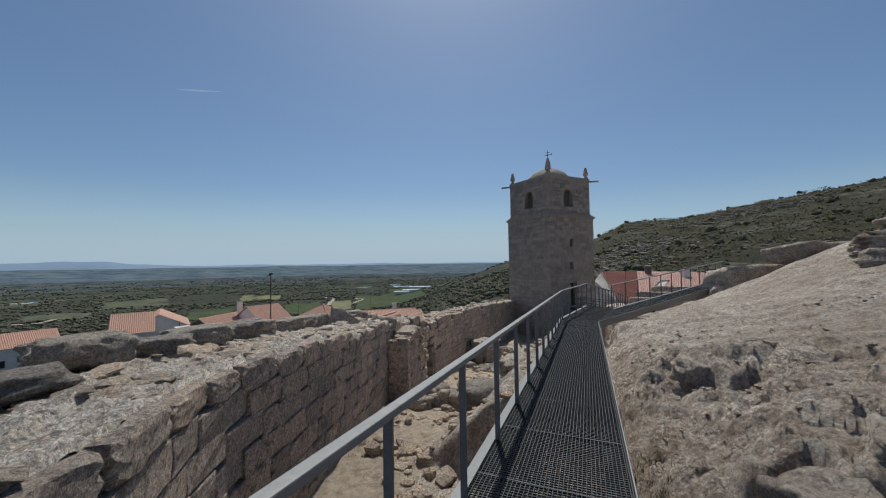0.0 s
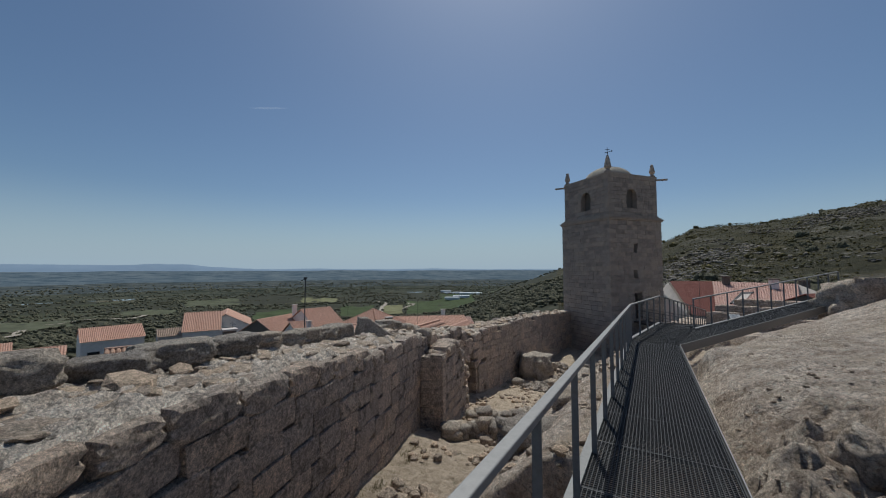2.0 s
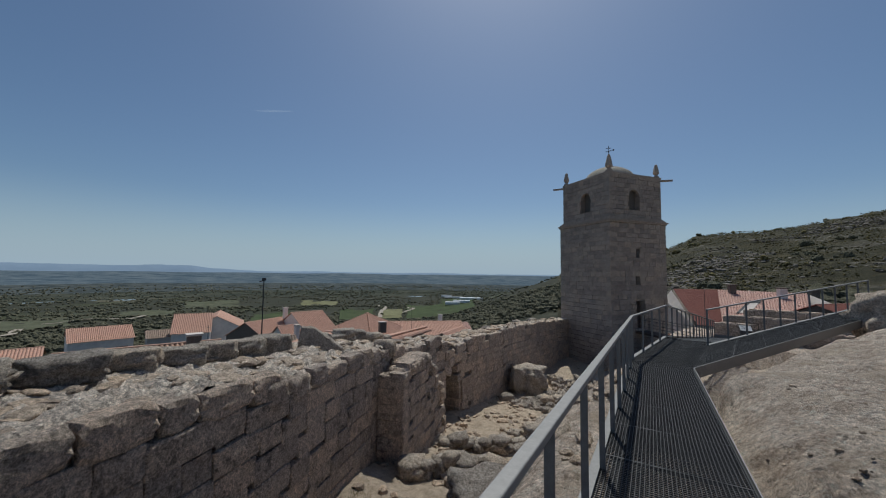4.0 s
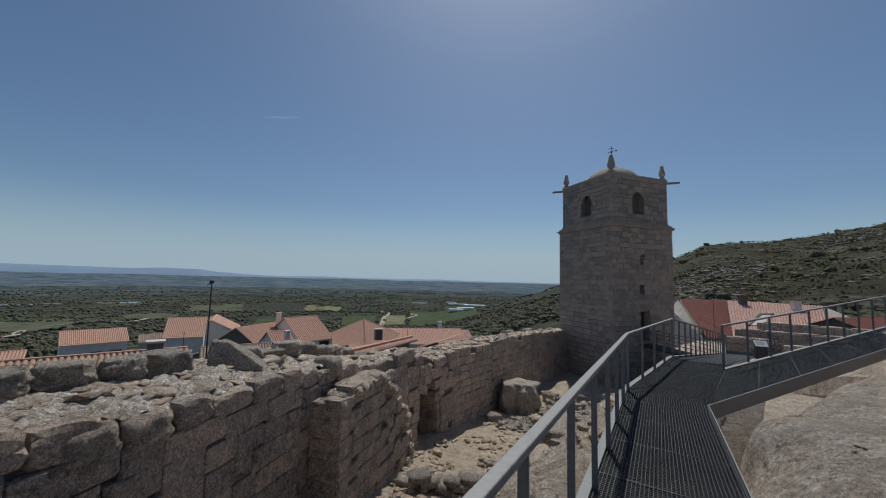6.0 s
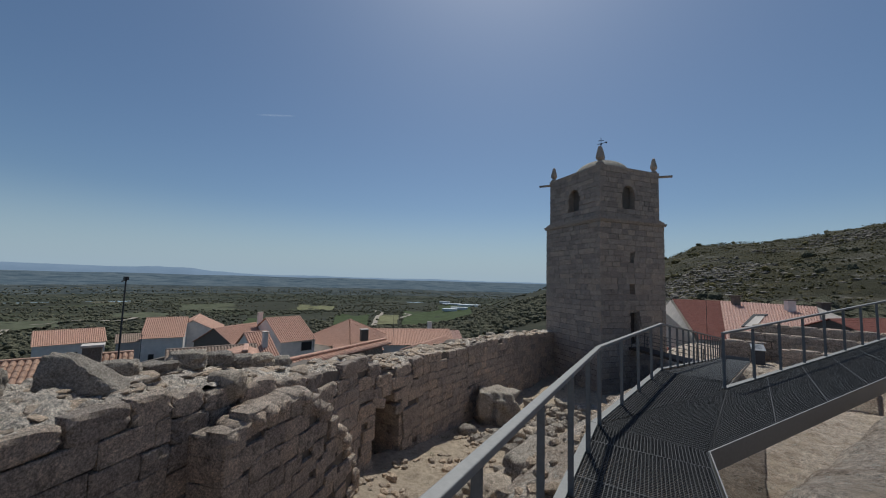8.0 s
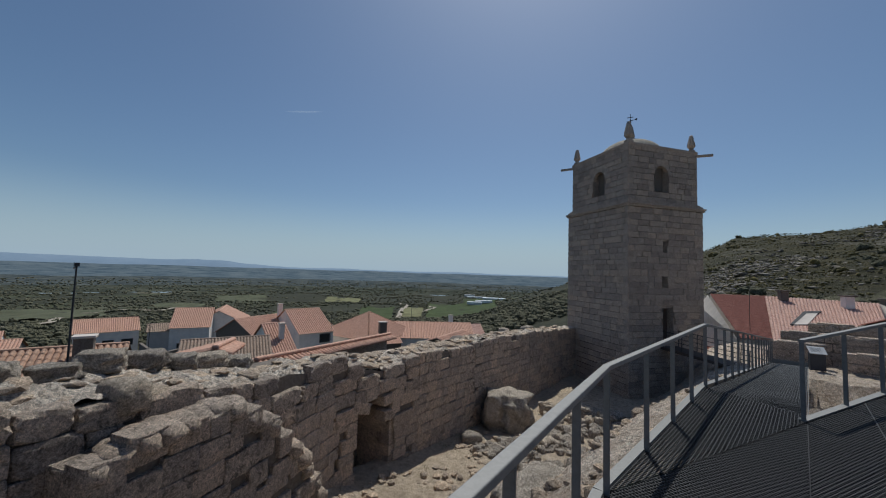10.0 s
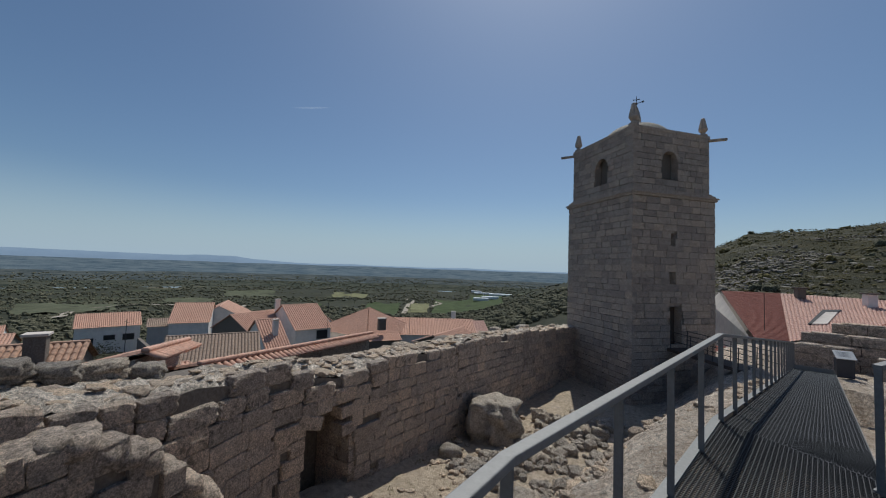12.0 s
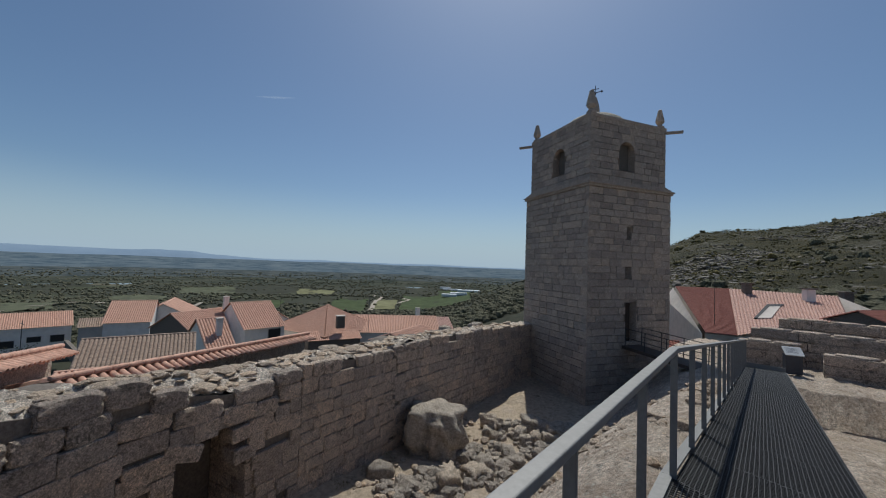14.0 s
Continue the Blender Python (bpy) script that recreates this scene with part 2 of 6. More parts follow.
FOLIAGE = mat("woodland_foliage", leaves((0.125, 0.122, 0.082), (0.18, 0.168, 0.11)))
BROOM = mat("hill_scrub", leaves((0.085, 0.08, 0.046), (0.2, 0.165, 0.07)))


def land(nt, bsdf):
    p = place(nt)
    fields = node(nt, "ShaderNodeTexVoronoi", {"Vector": p, "Scale": 0.011, "Randomness": 1.0})
    tone = node(nt, "ShaderNodeSeparateColor", {0: fields.outputs["Color"]}).outputs[0]
    field = ramp(nt, tone, (0.0, (0.05, 0.052, 0.036)), (0.45, (0.06, 0.062, 0.041)), (0.7, (0.075, 0.08, 0.044)), (0.9, (0.085, 0.09, 0.055)), (1.0, (0.16, 0.145, 0.1)))
    scrub = ramp(nt, nz(nt, 0.05, 9, 0.75), (0.35, (0.036, 0.038, 0.027)), (0.58, (0.062, 0.062, 0.042)), (0.75, (0.15, 0.13, 0.098)))
    col = mix(nt, ramp(nt, nz(nt, 0.006, 5, 0.6), (0.5, bw(0)), (0.58, bw(1))), scrub, field)
    col = mix(nt, 0.7, col, ramp(nt, nz(nt, 0.4, 6, 0.8), (0.3, bw(0.4)), (0.7, bw(1.15))), "MULTIPLY")
    nt.links.new(col, bsdf.inputs["Base Color"])
    bsdf.inputs["Roughness"].default_value = 0.95
    bsdf.inputs["Specular IOR Level"].default_value = 0.1


LAND = mat("fields_and_scrub", land)


def hill_look(nt, bsdf):
    p = place(nt)
    flow = node(nt, "ShaderNodeMapping", {"Vector": p, "Rotation": (0, 0.5, 0.0), "Scale": (0.7, 0.7, 3.2)}).outputs[0]
    rocky = nz(nt, 0.03, 9, 0.72, vec=flow, dist=0.4)
    scrub = ramp(nt, nz(nt, 0.12, 9, 0.75), (0.3, (0.032, 0.031, 0.021)), (0.5, (0.058, 0.055, 0.034)), (0.7, (0.12, 0.1, 0.055)))
    stone = ramp(nt, nz(nt, 0.3, 8, 0.8, vec=flow), (0.38, (0.05, 0.049, 0.034)), (0.5, (0.11, 0.1, 0.078)), (0.62, (0.3, 0.275, 0.24)))
    col = mix(nt, ramp(nt, rocky, (0.52, bw(0)), (0.6, bw(0.8))), scrub, stone)
    nt.links.new(col, bsdf.inputs["Base Color"])
    bsdf.inputs["Roughness"].default_value = 0.95
    bsdf.inputs["Specular IOR Level"].default_value = 0.1
    bump(nt, bsdf, nz(nt, 0.3, 8, 0.8), 1.5)


HILL = mat("scrub_hillside", hill_look)


def hazed_look(c1, c2, scale):
    def build(nt, bsdf):
        n = nz(nt, scale, 9, 0.75)
        nt.links.new(ramp(nt, n, (0.4, c1), (0.6, c2)), bsdf.inputs["Base Color"])
        bsdf.inputs["Roughness"].default_value = 1.0
        bsdf.inputs["Specular IOR Level"].default_value = 0.0
    return build


# air haze is painted into these colours, bluer from ring to ring
MID_PLAIN = mat("hazed_middle_plain", hazed_look((0.026, 0.034, 0.03), (0.1, 0.102, 0.08), 0.022))
MID_PLAIN_FAR = mat("hazy_plain", hazed_look((0.03, 0.042, 0.049), (0.12, 0.13, 0.125), 0.014))
FAR_PLAIN = mat("hazed_distant_plain", hazed_look((0.06, 0.09, 0.12), (0.15, 0.18, 0.2), 0.008))
FAR_HILLS = mat("haze_blue_hills", hazed_look((0.21, 0.28, 0.37), (0.23, 0.3, 0.39), 0.004))


# ---- mesh helpers ----
def mesh_of(name, verts, faces, material, smooth=False):
    me = bpy.data.meshes.new(name)
    me.from_pydata([tuple(v) for v in verts], [], [tuple(f) for f in faces])
    me.materials.append(material)
    if smooth:
        me.polygons.foreach_set("use_smooth", [True] * len(me.polygons))
    me.update()
    return me


def part(name, bm, material, parent=None, label="", smooth=False):
    me = bpy.data.meshes.new(name)
    bm.normal_update()
    bm.to_mesh(me)
    bm.free()
    me.materials.append(material)
    if smooth:
        me.polygons.foreach_set("use_smooth", [True] * len(me.polygons))
    ob = new(name, me)
    if parent:
        ob.parent = parent
    return tagged(ob, label)


def empty(name, label, category, at=(0, 0, 0), yaw=0, group="", kind=""):
    ob = new(name)
    ob.empty_display_size = 0.2
    ob.matrix_world = pose(*at, 0, 0, yaw)
    return tagged(ob, label, category, group, kind)


def add_box(bm, size, m=None, bevel=0.0):
    r = bmesh.ops.create_cube(bm, size=1, matrix=(m or Matrix()) @ Matrix.Diagonal((*size, 1)))
    if bevel:
        edges = list({e for v in r["verts"] for e in v.link_edges})
        bmesh.ops.bevel(bm, geom=edges, offset=bevel, segments=2, affect="EDGES", profile=0.5)
    return bm


def box_bm(size, m=None, bevel=0.0):
    return add_box(bmesh.new(), size, m, bevel)


def beam(bm, a, b, w, h, bevel=0.0):
    """A bar from a to b, w wide and h high, its top side up."""
    a, b = Vector(a), Vector(b)
    d = b - a
    q = d.to_track_quat("Y", "Z").to_matrix().to_4x4()
    return add_box(bm, (w, d.length, h), Matrix.Translation((a + b) / 2) @ q, bevel)


def prism_bm(outline, z0, z1):
    bm = bmesh.new()
    lo = [bm.verts.new((x, y, z0)) for x, y in outline]
    hi = [bm.verts.new((x, y, z1)) for x, y in outline]
    n = len(lo)
    bm.faces.new(list(reversed(lo)))
    bm.faces.new(hi)
    for i in range(n):
        bm.faces.new((lo[i], lo[(i + 1) % n], hi[(i + 1) % n], hi[i]))
    return bm


def lerp_rows(rows, u):
    """Straight interpolation in rows of (u, value)."""
    return float(np.interp(u, [r[0] for r in rows], [r[1] for r in rows]))


def fbm(x, y, z=0.0, octaves=5):
    return noise.fractal(Vector((x, y, z)), 1.0, 2.0, octaves)


def step01(a, b, v):
    u = min(1.0, max(0.0, (v - a) / (b - a)))
    return u * u * (3 - 2 * u)


# ---- the lie of the land ----
SKYLINE = [(-34, -2.6), (-24, -1.2), (-17, -0.9), (-8, 0.6), (-1, 2.5), (1, 3.5), (3.7, 4.6), (11, 5.0), (15.6, 5.7), (28, 7.3), (60, 9.0), (100, 6.0), (140, 2)]
LEVEL = [(0, -6.8), (12, -7.5), (40, -12), (70, -15), (130, -22), (300, -36), (700, -58), (1200, -72), (2000, -78), (2600, -70)]


def land_z(r, a):
    """Height of the ground at distance r and at a degrees from +y towards +x."""
    left = lerp_rows(LEVEL, r)
    if -34 < a < 140:
        top = lerp_rows(SKYLINE, a)
        near = -7.5 - 0.015 * r
        crest = 1.64 + 520 * math.tan(radians(top))
        up = near + (crest - near) * step01(70, 520, r) ** 0.85 if r < 520 else crest - (r - 520) * 0.12
        w = step01(-34, -12, a) * (1 - step01(110, 140, a))
        return left + (max(up, left) - left) * w
    return left


def ground_z(r, a):
    x, y = r * math.sin(radians(a)), r * math.cos(radians(a))
    z = land_z(r, a)
    if r > 60:
        z += fbm(x * 0.012, y * 0.012) * min(4.0, r * 0.006) + fbm(x * 0.06, y * 0.06, 3) * min(1.6, r * 0.003) * (2.2 if a > -10 else 1.0)
    return z


rings = [0.01, 6, 12]
while rings[-1] < 1150:
    rings.append(rings[-1] * 1.07 + 0.4)
angles = list(np.arange(-100, 50, 0.75)) + list(np.arange(50, 260, 5.0))
verts, faces, kinds = [], [], []
na = len(angles)
for r in rings:
    for a in angles:
        x, y = r * math.sin(radians(a)), r * math.cos(radians(a))
        z = ground_z(r, a)
        verts.append((x, y, z))
for i in range(len(rings) - 1):
    for j in range(na):
        k = (j + 1) % na
        faces.append((i * na + j, i * na + k, (i + 1) * na + k, (i + 1) * na + j)[::-1])
        a, r = angles[j], rings[i]
        kinds.append(1 if (-14 < a < 130 and r > 60) else 0)
me = mesh_of("ground", verts, faces, LAND, True)
me.materials.append(HILL)
me.polygons.foreach_set("material_index", kinds)
ground = tagged(new("ground", me), "green plain of fields and scrub below a rocky hill", "ground", kind="structure")

# far plain and hills on the horizon, blue haze put into their colours
far_angles = list(np.arange(-120, 60, 1.0))
n = len(far_angles)
EDGE_R = rings[-1]
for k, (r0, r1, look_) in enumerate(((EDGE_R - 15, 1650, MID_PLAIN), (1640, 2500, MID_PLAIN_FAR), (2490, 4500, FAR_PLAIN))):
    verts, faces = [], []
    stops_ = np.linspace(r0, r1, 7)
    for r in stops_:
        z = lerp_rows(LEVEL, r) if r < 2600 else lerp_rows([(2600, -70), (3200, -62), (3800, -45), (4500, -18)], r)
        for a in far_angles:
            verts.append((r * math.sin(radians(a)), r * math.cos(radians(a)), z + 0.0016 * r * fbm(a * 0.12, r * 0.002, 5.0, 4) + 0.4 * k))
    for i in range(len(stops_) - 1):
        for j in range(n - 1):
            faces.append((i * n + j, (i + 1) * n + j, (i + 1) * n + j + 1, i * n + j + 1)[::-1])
    tagged(new("backdrop_plain_%d" % (k + 1), mesh_of("backdrop_plain", verts, faces, look_, True)), "plain reaching the horizon, tinted blue-green with painted haze", "backdrop", kind="structure")
HILLTOPS = [(-120, 0.8), (-82, 0.55), (-76, 0.5), (-72, 0.5), (-69, 0.65), (-65.5, 0.6), (-63.2, 0.3), (-60, 0.1), (-56, -0.05), (-50, 0.08), (-46, -0.02), (-40, -0.05), (-32, 0.05), (-26, -0.06), (-10, -0.06), (60, 0)]
verts, faces = [], []
hill_angles = list(np.arange(-120, 60, 0.4))
for a in hill_angles:
    top = lerp_rows(HILLTOPS, a) + 0.07 * fbm(a * 0.35, 2.0)
    for r, e in ((4400, -0.6), (4600, top), (4750, top - 0.4)):
        verts.append((r * math.sin(radians(a)), r * math.cos(radians(a)), 1.5 + r * math.tan(radians(e))))
for j in range(len(hill_angles) - 1):
    for i in range(2):
        faces.append((j * 3 + i, j * 3 + i + 1, j * 3 + i + 4, j * 3 + i + 3))
tagged(new("backdrop_hills", mesh_of("backdrop_hills", verts, faces, FAR_HILLS, True)), "low hills along the horizon, painted blue with haze", "backdrop", kind="structure")


# ---- walkway levels and plan ----
def deck_z(y):
    return -0.0312 * y if y < 13.5 else -0.42


A_LEFT, A_RIGHT = (lambda y: -0.885 - 0.0285 * y), (lambda y: 0.275 - 0.0285 * y)
KNEE_1, KNEE_2 = (-1.265, 13.55, -0.42), (-0.565, 17.8, -0.42)
FORK, CORNER = (0.465, 16.8, -0.42), (-0.09, 13.4, -0.42)
B_END_L, B_END_R = (1.95, 32.3, -2.2), (3.05, 32.1, -2.2)
B_RIGHT = (0.55, 17.45, -0.41)
C_DIR = Vector((0.559, 0.829, 0.08))
C_LEN = 11.0

# ---- bedrock and courtyard ----
COURT = [(-6, -2.4), (5, -2.5), (7, -2.65), (10, -3.0), (14, -3.9), (18, -4.85), (23, -5.4), (27, -5.8), (32, -5.9), (45, -5.5)]
EDGE = [(-6, -0.95), (0, -0.95), (8, -1.0), (12.5, -1.05), (17.6, -1.15), (24, -1.9), (32, -2.7), (45, -3.2)]
LEFT_EDGE = [(-6, -0.8), (12, -1.2), (17, -0.7), (32, 1.5), (45, 2.5)]
FOOT = [(-6, -2.6), (4, -3.6), (6, -4.0), (10, -4.35), (14, -4.6), (18, -4.9), (22, -5.1), (26, -4.6), (30, -3.2), (45, -3)]
RISE = [(-6, 0.22), (6, 0.2), (12, 0.2), (15, 0.1), (20, 0.05), (26, 0.03), (45, 0.0)]


VERGE = [(-6, 0.7), (0, 0.45), (10, 0.12), (12.1, 0.05), (13.1, 0.2), (14.2, 0.7), (17.3, 2.6), (24, 7.0), (45, 8)]


def verge_x(y):
    """The lip of the rock beside the walkway and, past the corner, beside the ramp."""
    return lerp_rows(VERGE, y) + 0.12 * noise.noise(Vector((y * 1.3, 0.0, 4.0)))


def creased(x, y, z, octaves=4):
    """Rounded lumps parted by sharp creases, about 0 to 1."""
    v, amp, total = 0.0, 1.0, 0.0
    for k in range(octaves):
        q = 2.0 ** k
        v += amp * abs(noise.noise(Vector((x * q + 3.1 * k, y * q, z + 5.7 * k))))
        total += amp
        amp *= 0.55
    return v / total * 2.2


def rock_z(x, y):
    court, edge = lerp_rows(COURT, y), lerp_rows(EDGE, y)
    xl, xf, xv = lerp_rows(LEFT_EDGE, y), lerp_rows(FOOT, y), verge_x(y)
    if x < xl or (x < xv and y > 32):
        u = step01(xf, xl, x)
        z = court + (edge - court) * (1 - (1 - u) ** 1.5)
        rugged = 0.62 + 0.5 * u * (1 - u) * 2
        lump = 0.16 * rugged * step01(0.1, 0.5, u)
        rough = fbm(x * 0.9, y * 0.9, 1.7, 5) * 0.16
        # the outcrop breaks off in a step above the sand at its near end
        step = step01(6.75, 7.05, y + 0.35 * noise.noise(Vector((x * 1.1, y * 0.4, 3.0))) - 0.06 * (x + 4))
        z = court + (z - court) * (0.12 + 0.88 * step)
        return z + rugged * rough + lump * (creased(x * 1.5, y * 1.2, 2.2) - 0.6) + 0.05 * (creased(x * 4, y * 4, 1.1, 3) - 0.6)
    lip = step01(11.5, 12.7, y)
    foot = edge - 1.1 * lip * step01(-0.2, 0.2, x)
    if x < xv:
        under = 0.35 * (1 - step01(0.05, 0.3, x)) * (1 - 0.4 * step01(8.0, 13.0, y))
        return foot + under + 0.14 * (creased(x * 1.6, y * 1.3, 4.0) - 0.6)
    d = x - xv
    rise = (0.66 + 1.12 * lip) * (1 - math.exp(-d / (0.5 - 0.36 * lip)))
    z = foot + 0.06 + rise + lerp_rows(RISE, y) * d * d / (d + 2)
    z += 2.45 * math.exp(-(((x - 9.3) / 4.2) ** 2 + ((y - 17.5) / 5.8) ** 2))
    near = 1 - step01(7.5, 11.0, y + 0.3 * d)
    wx, wy = x + 0.35 * fbm(x * 0.8, y * 0.8, 3.3, 3), y + 0.35 * fbm(x * 0.8, y * 0.8, 6.6, 3)
    # broken near the deck, smooth up on the slab, with a few long worn ledges between
    z += fbm(x * 0.5, y * 0.6, 1.7, 4) * 0.12
    bed = wy * 0.75 + 0.35 * wx + 1.2 * fbm(wx * 0.4, wy * 0.4, 8.8, 3)
    stepped = bed - math.floor(bed)
    z += (0.2 * near + 0.05) * (step01(0.0, 0.13, stepped) - stepped) * step01(-0.25, 0.2, fbm(x * 0.6, y * 0.6, 2.6, 3))
    if near > 0:
        block = creased(wx * 0.95, wy * 1.25, 7.0, 2)
        z += near * (0.3 * max(-0.1, block - 0.5) * step01(0.0, 0.35, fbm(x * 0.55, y * 0.7, 9.4, 2) + 0.35))
        d2, p2 = noise.voronoi(Vector((wx * 1.9, wy * 2.5, 0.0)))
        lean = noise.noise(p2[0] * 5.1) * (wx * 1.9 - p2[0].x) + noise.noise(p2[0] * 3.3) * (wy * 2.5 - p2[0].y)
        z += near * 0.12 * (noise.noise(p2[0] * 7.7) + lean - 0.5 * (1 - step01(0.0, 0.13, d2[1] - d2[0])))
    z += (0.02 + 0.13 * near) * (creased(wx * 2.4, wy * 3.8, 1.5, 4) - 0.55)
    return z + (0.012 + 0.05 * near) * (creased(x * 9, y * 9, 3.5, 2) - 0.5)


def sandy(x, y):
    """How far the courtyard's sand covers the rock."""
    xf, xl = lerp_rows(FOOT, y), lerp_rows(LEFT_EDGE, y)
    if x > xl:
        return 0.0
    return (1 - step01(0.12, 0.3, step01(xf, xl, x) + 0.25 * fbm(x * 0.8, y * 0.8, 4.4, 4)))


xs = np.concatenate([np.arange(-9.6, -5.0, 0.15), np.arange(-5.0, 0.2, 0.1), np.arange(0.2, 3.4, 0.042), np.arange(3.4, 6.0, 0.07), np.arange(6.0, 15, 0.16)])
ys = np.concatenate([np.arange(-6, 0.5, 0.25), np.arange(0.5, 9, 0.05), np.arange(9, 16, 0.08), np.arange(16, 46, 0.15)])
verts = [(x, y, rock_z(x, y)) for y in ys for x in xs]
nx = len(xs)
faces = [(j * nx + i, j * nx + i + 1, (j + 1) * nx + i + 1, (j + 1) * nx + i) for j in range(len(ys) - 1) for i in range(nx - 1)]
me = mesh_of("bedrock", verts, faces, BEDROCK, True)
me.attributes.new("sand", "FLOAT", "POINT").data.foreach_set("value", [sandy(v[0], v[1]) for v in verts])
tagged(new("bedrock", me), "weathered granite bedrock and sandy courtyard floor", "ground", kind="structure")


# ---- steel walkways ----
def clip_line(poly, p, d):
    """The stretch of the line p + s d inside a convex outline."""
    lo, hi = -1e9, 1e9
    n = len(poly)
    for i in range(n):
        a, b = poly[i], poly[(i + 1) % n]
        nx_, ny_ = -(b[1] - a[1]), b[0] - a[0]
        dist = (p[0] - a[0]) * nx_ + (p[1] - a[1]) * ny_
        rate = d[0] * nx_ + d[1] * ny_
        if abs(rate) < 1e-9:
            if dist < 0:
                return None
        elif rate > 0:
            lo = max(lo, -dist / rate)
        else:
            hi = min(hi, -dist / rate)
    return (lo, hi) if hi - lo > 0.01 else None


def grating(poly, height, way, pitch=0.034, cross=0.034):
    """Bars that fill a convex outline (counter-clockwise); height(x, y) gives its level."""
    verts, faces = [], []

    def bar(a, b, wd, dz, top):
        s = Vector((b[0] - a[0], b[1] - a[1])).normalized()
        o = Vector((-s.y, s.x)) * wd / 2
        k = len(verts)
        for p in (a, b):
            z = height(*p) + top
            for q, zz in ((o, z), (-o, z), (-o, z - dz), (o, z - dz)):
                verts.append((p[0] + q.x, p[1] + q.y, zz))
        faces.extend([(k, k + 1, k + 5, k + 4), (k + 1, k + 2, k + 6, k + 5), (k + 3, k, k + 4, k + 7), (k + 2, k + 3, k + 7, k + 6)])

    w = Vector(way).normalized()
    side = Vector((-w.y, w.x))
    for d, o, gap, wd, dz, top in ((w, side, pitch, 0.005, 0.03, 0.0), (side, w, cross, 0.006, 0.01, -0.002)):
        ss = [p[0] * o.x + p[1] * o.y for p in poly]
        s = min(ss) + gap / 2
        while s < max(ss):
            p0 = (o.x * s, o.y * s)
            got = clip_line(poly, p0, d)
            if got:
                a, b = (p0[0] + d.x * got[0], p0[1] + d.y * got[0]), (p0[0] + d.x * got[1], p0[1] + d.y * got[1])
                bar(a, b, wd, dz, top)
            s += gap
    n = len(poly)
    for i in range(n):
        bar(poly[i], poly[(i + 1) % n], 0.008, 0.032, 0.001)
    return mesh_of("grating_panel", verts, faces, GRATE)


def flange(bm, a, b):
    """The steel channel that edges a deck on its left: a flat upper flange with a web under it."""
    a, b = Vector(a), Vector(b)
    d = (b - a).normalized()
    out = Vector((-d.y, d.x, 0)).normalized()
    beam(bm, a + out * 0.045 + Vector((0, 0, 0.012)), b + out * 0.045 + Vector((0, 0, 0.012)), 0.085, 0.014)
    beam(bm, a + out * 0.085 + Vector((0, 0, -0.085)), b + out * 0.085 + Vector((0, 0, -0.085)), 0.008, 0.18)


def panel(parent, poly, height, way):
    ob = new("grating_panel", grating(poly, height, way))
    ob.parent = parent


def railing(name, feet, parent_label, spacing=1.0, start=0.0, tall=1.0, thick=0.045):
    """Posts and a flat handrail along the foot line."""
    rail = empty(name, parent_label, "railing")
    for i in range(len(feet) - 1):
        a, b = Vector(feet[i]), Vector(feet[i + 1])
        d = b - a
        n = max(1, round(d.length / spacing))
        yaw = math.degrees(math.atan2(d.y, d.x))
        for k in range(n + (i == len(feet) - 2)):
            p = a + d * (k / n)
            post = part("post", box_bm((0.05, 0.016, tall + 0.12), Matrix.Translation((0, 0, (tall - 0.12) / 2)), 0.003), STEEL, rail)
            post.matrix_world = pose(*p, 0, 0, yaw + 90)
    up = Vector((0, 0, tall))
    for i in range(len(feet) - 1):
        a, b = Vector(feet[i]) + up, Vector(feet[i + 1]) + up
        ext = (b - a).normalized() * 0.012
        part("handrail", beam(bmesh.new(), a - ext, b + ext, 0.06, 0.04, 0.006), RAIL, rail)
    return rail


walkway = empty("walkway", "steel grating walkway with light edge channel over bedrock", "walkway")
wayA = (-0.0285, 1.0)
levelA = lambda x, y: deck_z(y)
ends = [-4.06 + k * 1.0 for k in range(18)] + [None]
for k in range(18):
    y0, y1 = ends[k], ends[k + 1]
    if y1 is None or y1 > 13.3:
        poly = [(A_LEFT(y0), y0), (A_RIGHT(y0), y0), CORNER[:2], KNEE_1[:2]]
    else:
        poly = [(A_LEFT(y0), y0), (A_RIGHT(y0), y0), (A_RIGHT(y1 - 0.008), y1 - 0.008), (A_LEFT(y1 - 0.008), y1 - 0.008)]
    if y0 < 12.95:
        panel(walkway, poly, levelA, wayA)
bm = bmesh.new()
flange(bm, (A_LEFT(-4), -4, deck_z(-4)), KNEE_1)
part("edge_channel", bm, KICK, walkway, "light galvanised edge channel")
bm = bmesh.new()
beam(bm, (A_RIGHT(-4) + 0.012, -4, deck_z(-4) - 0.05), (CORNER[0] + 0.012, CORNER[1], -0.46), 0.012, 0.12)
part("edge_angle", bm, KICK, walkway)
for off in (0.12, 1.02):
    bm = bmesh.new()
    beam(bm, (A_LEFT(-4) + off, -4, deck_z(-4) - 0.12), (A_LEFT(13.4) + off, 13.4, -0.54), 0.08, 0.16)
    part("beam", bm, STEEL, walkway)

platform = empty("walkway_platform", "steel grating platform where two walkways part", "walkway")
levelP = lambda x, y: -0.42
wayC = (C_DIR.x, C_DIR.y)
wayB = (B_END_L[0] - KNEE_2[0], B_END_L[1] - KNEE_2[1])
panel(platform, [CORNER[:2], FORK[:2], KNEE_1[:2]], levelP, wayC)
panel(platform, [KNEE_1[:2], FORK[:2], (0.5, 17.1), KNEE_2[:2]], levelP, wayB)
bm = bmesh.new()
flange(bm, KNEE_1, KNEE_2)
part("edge_channel", bm, KICK, platform, "light galvanised edge channel")

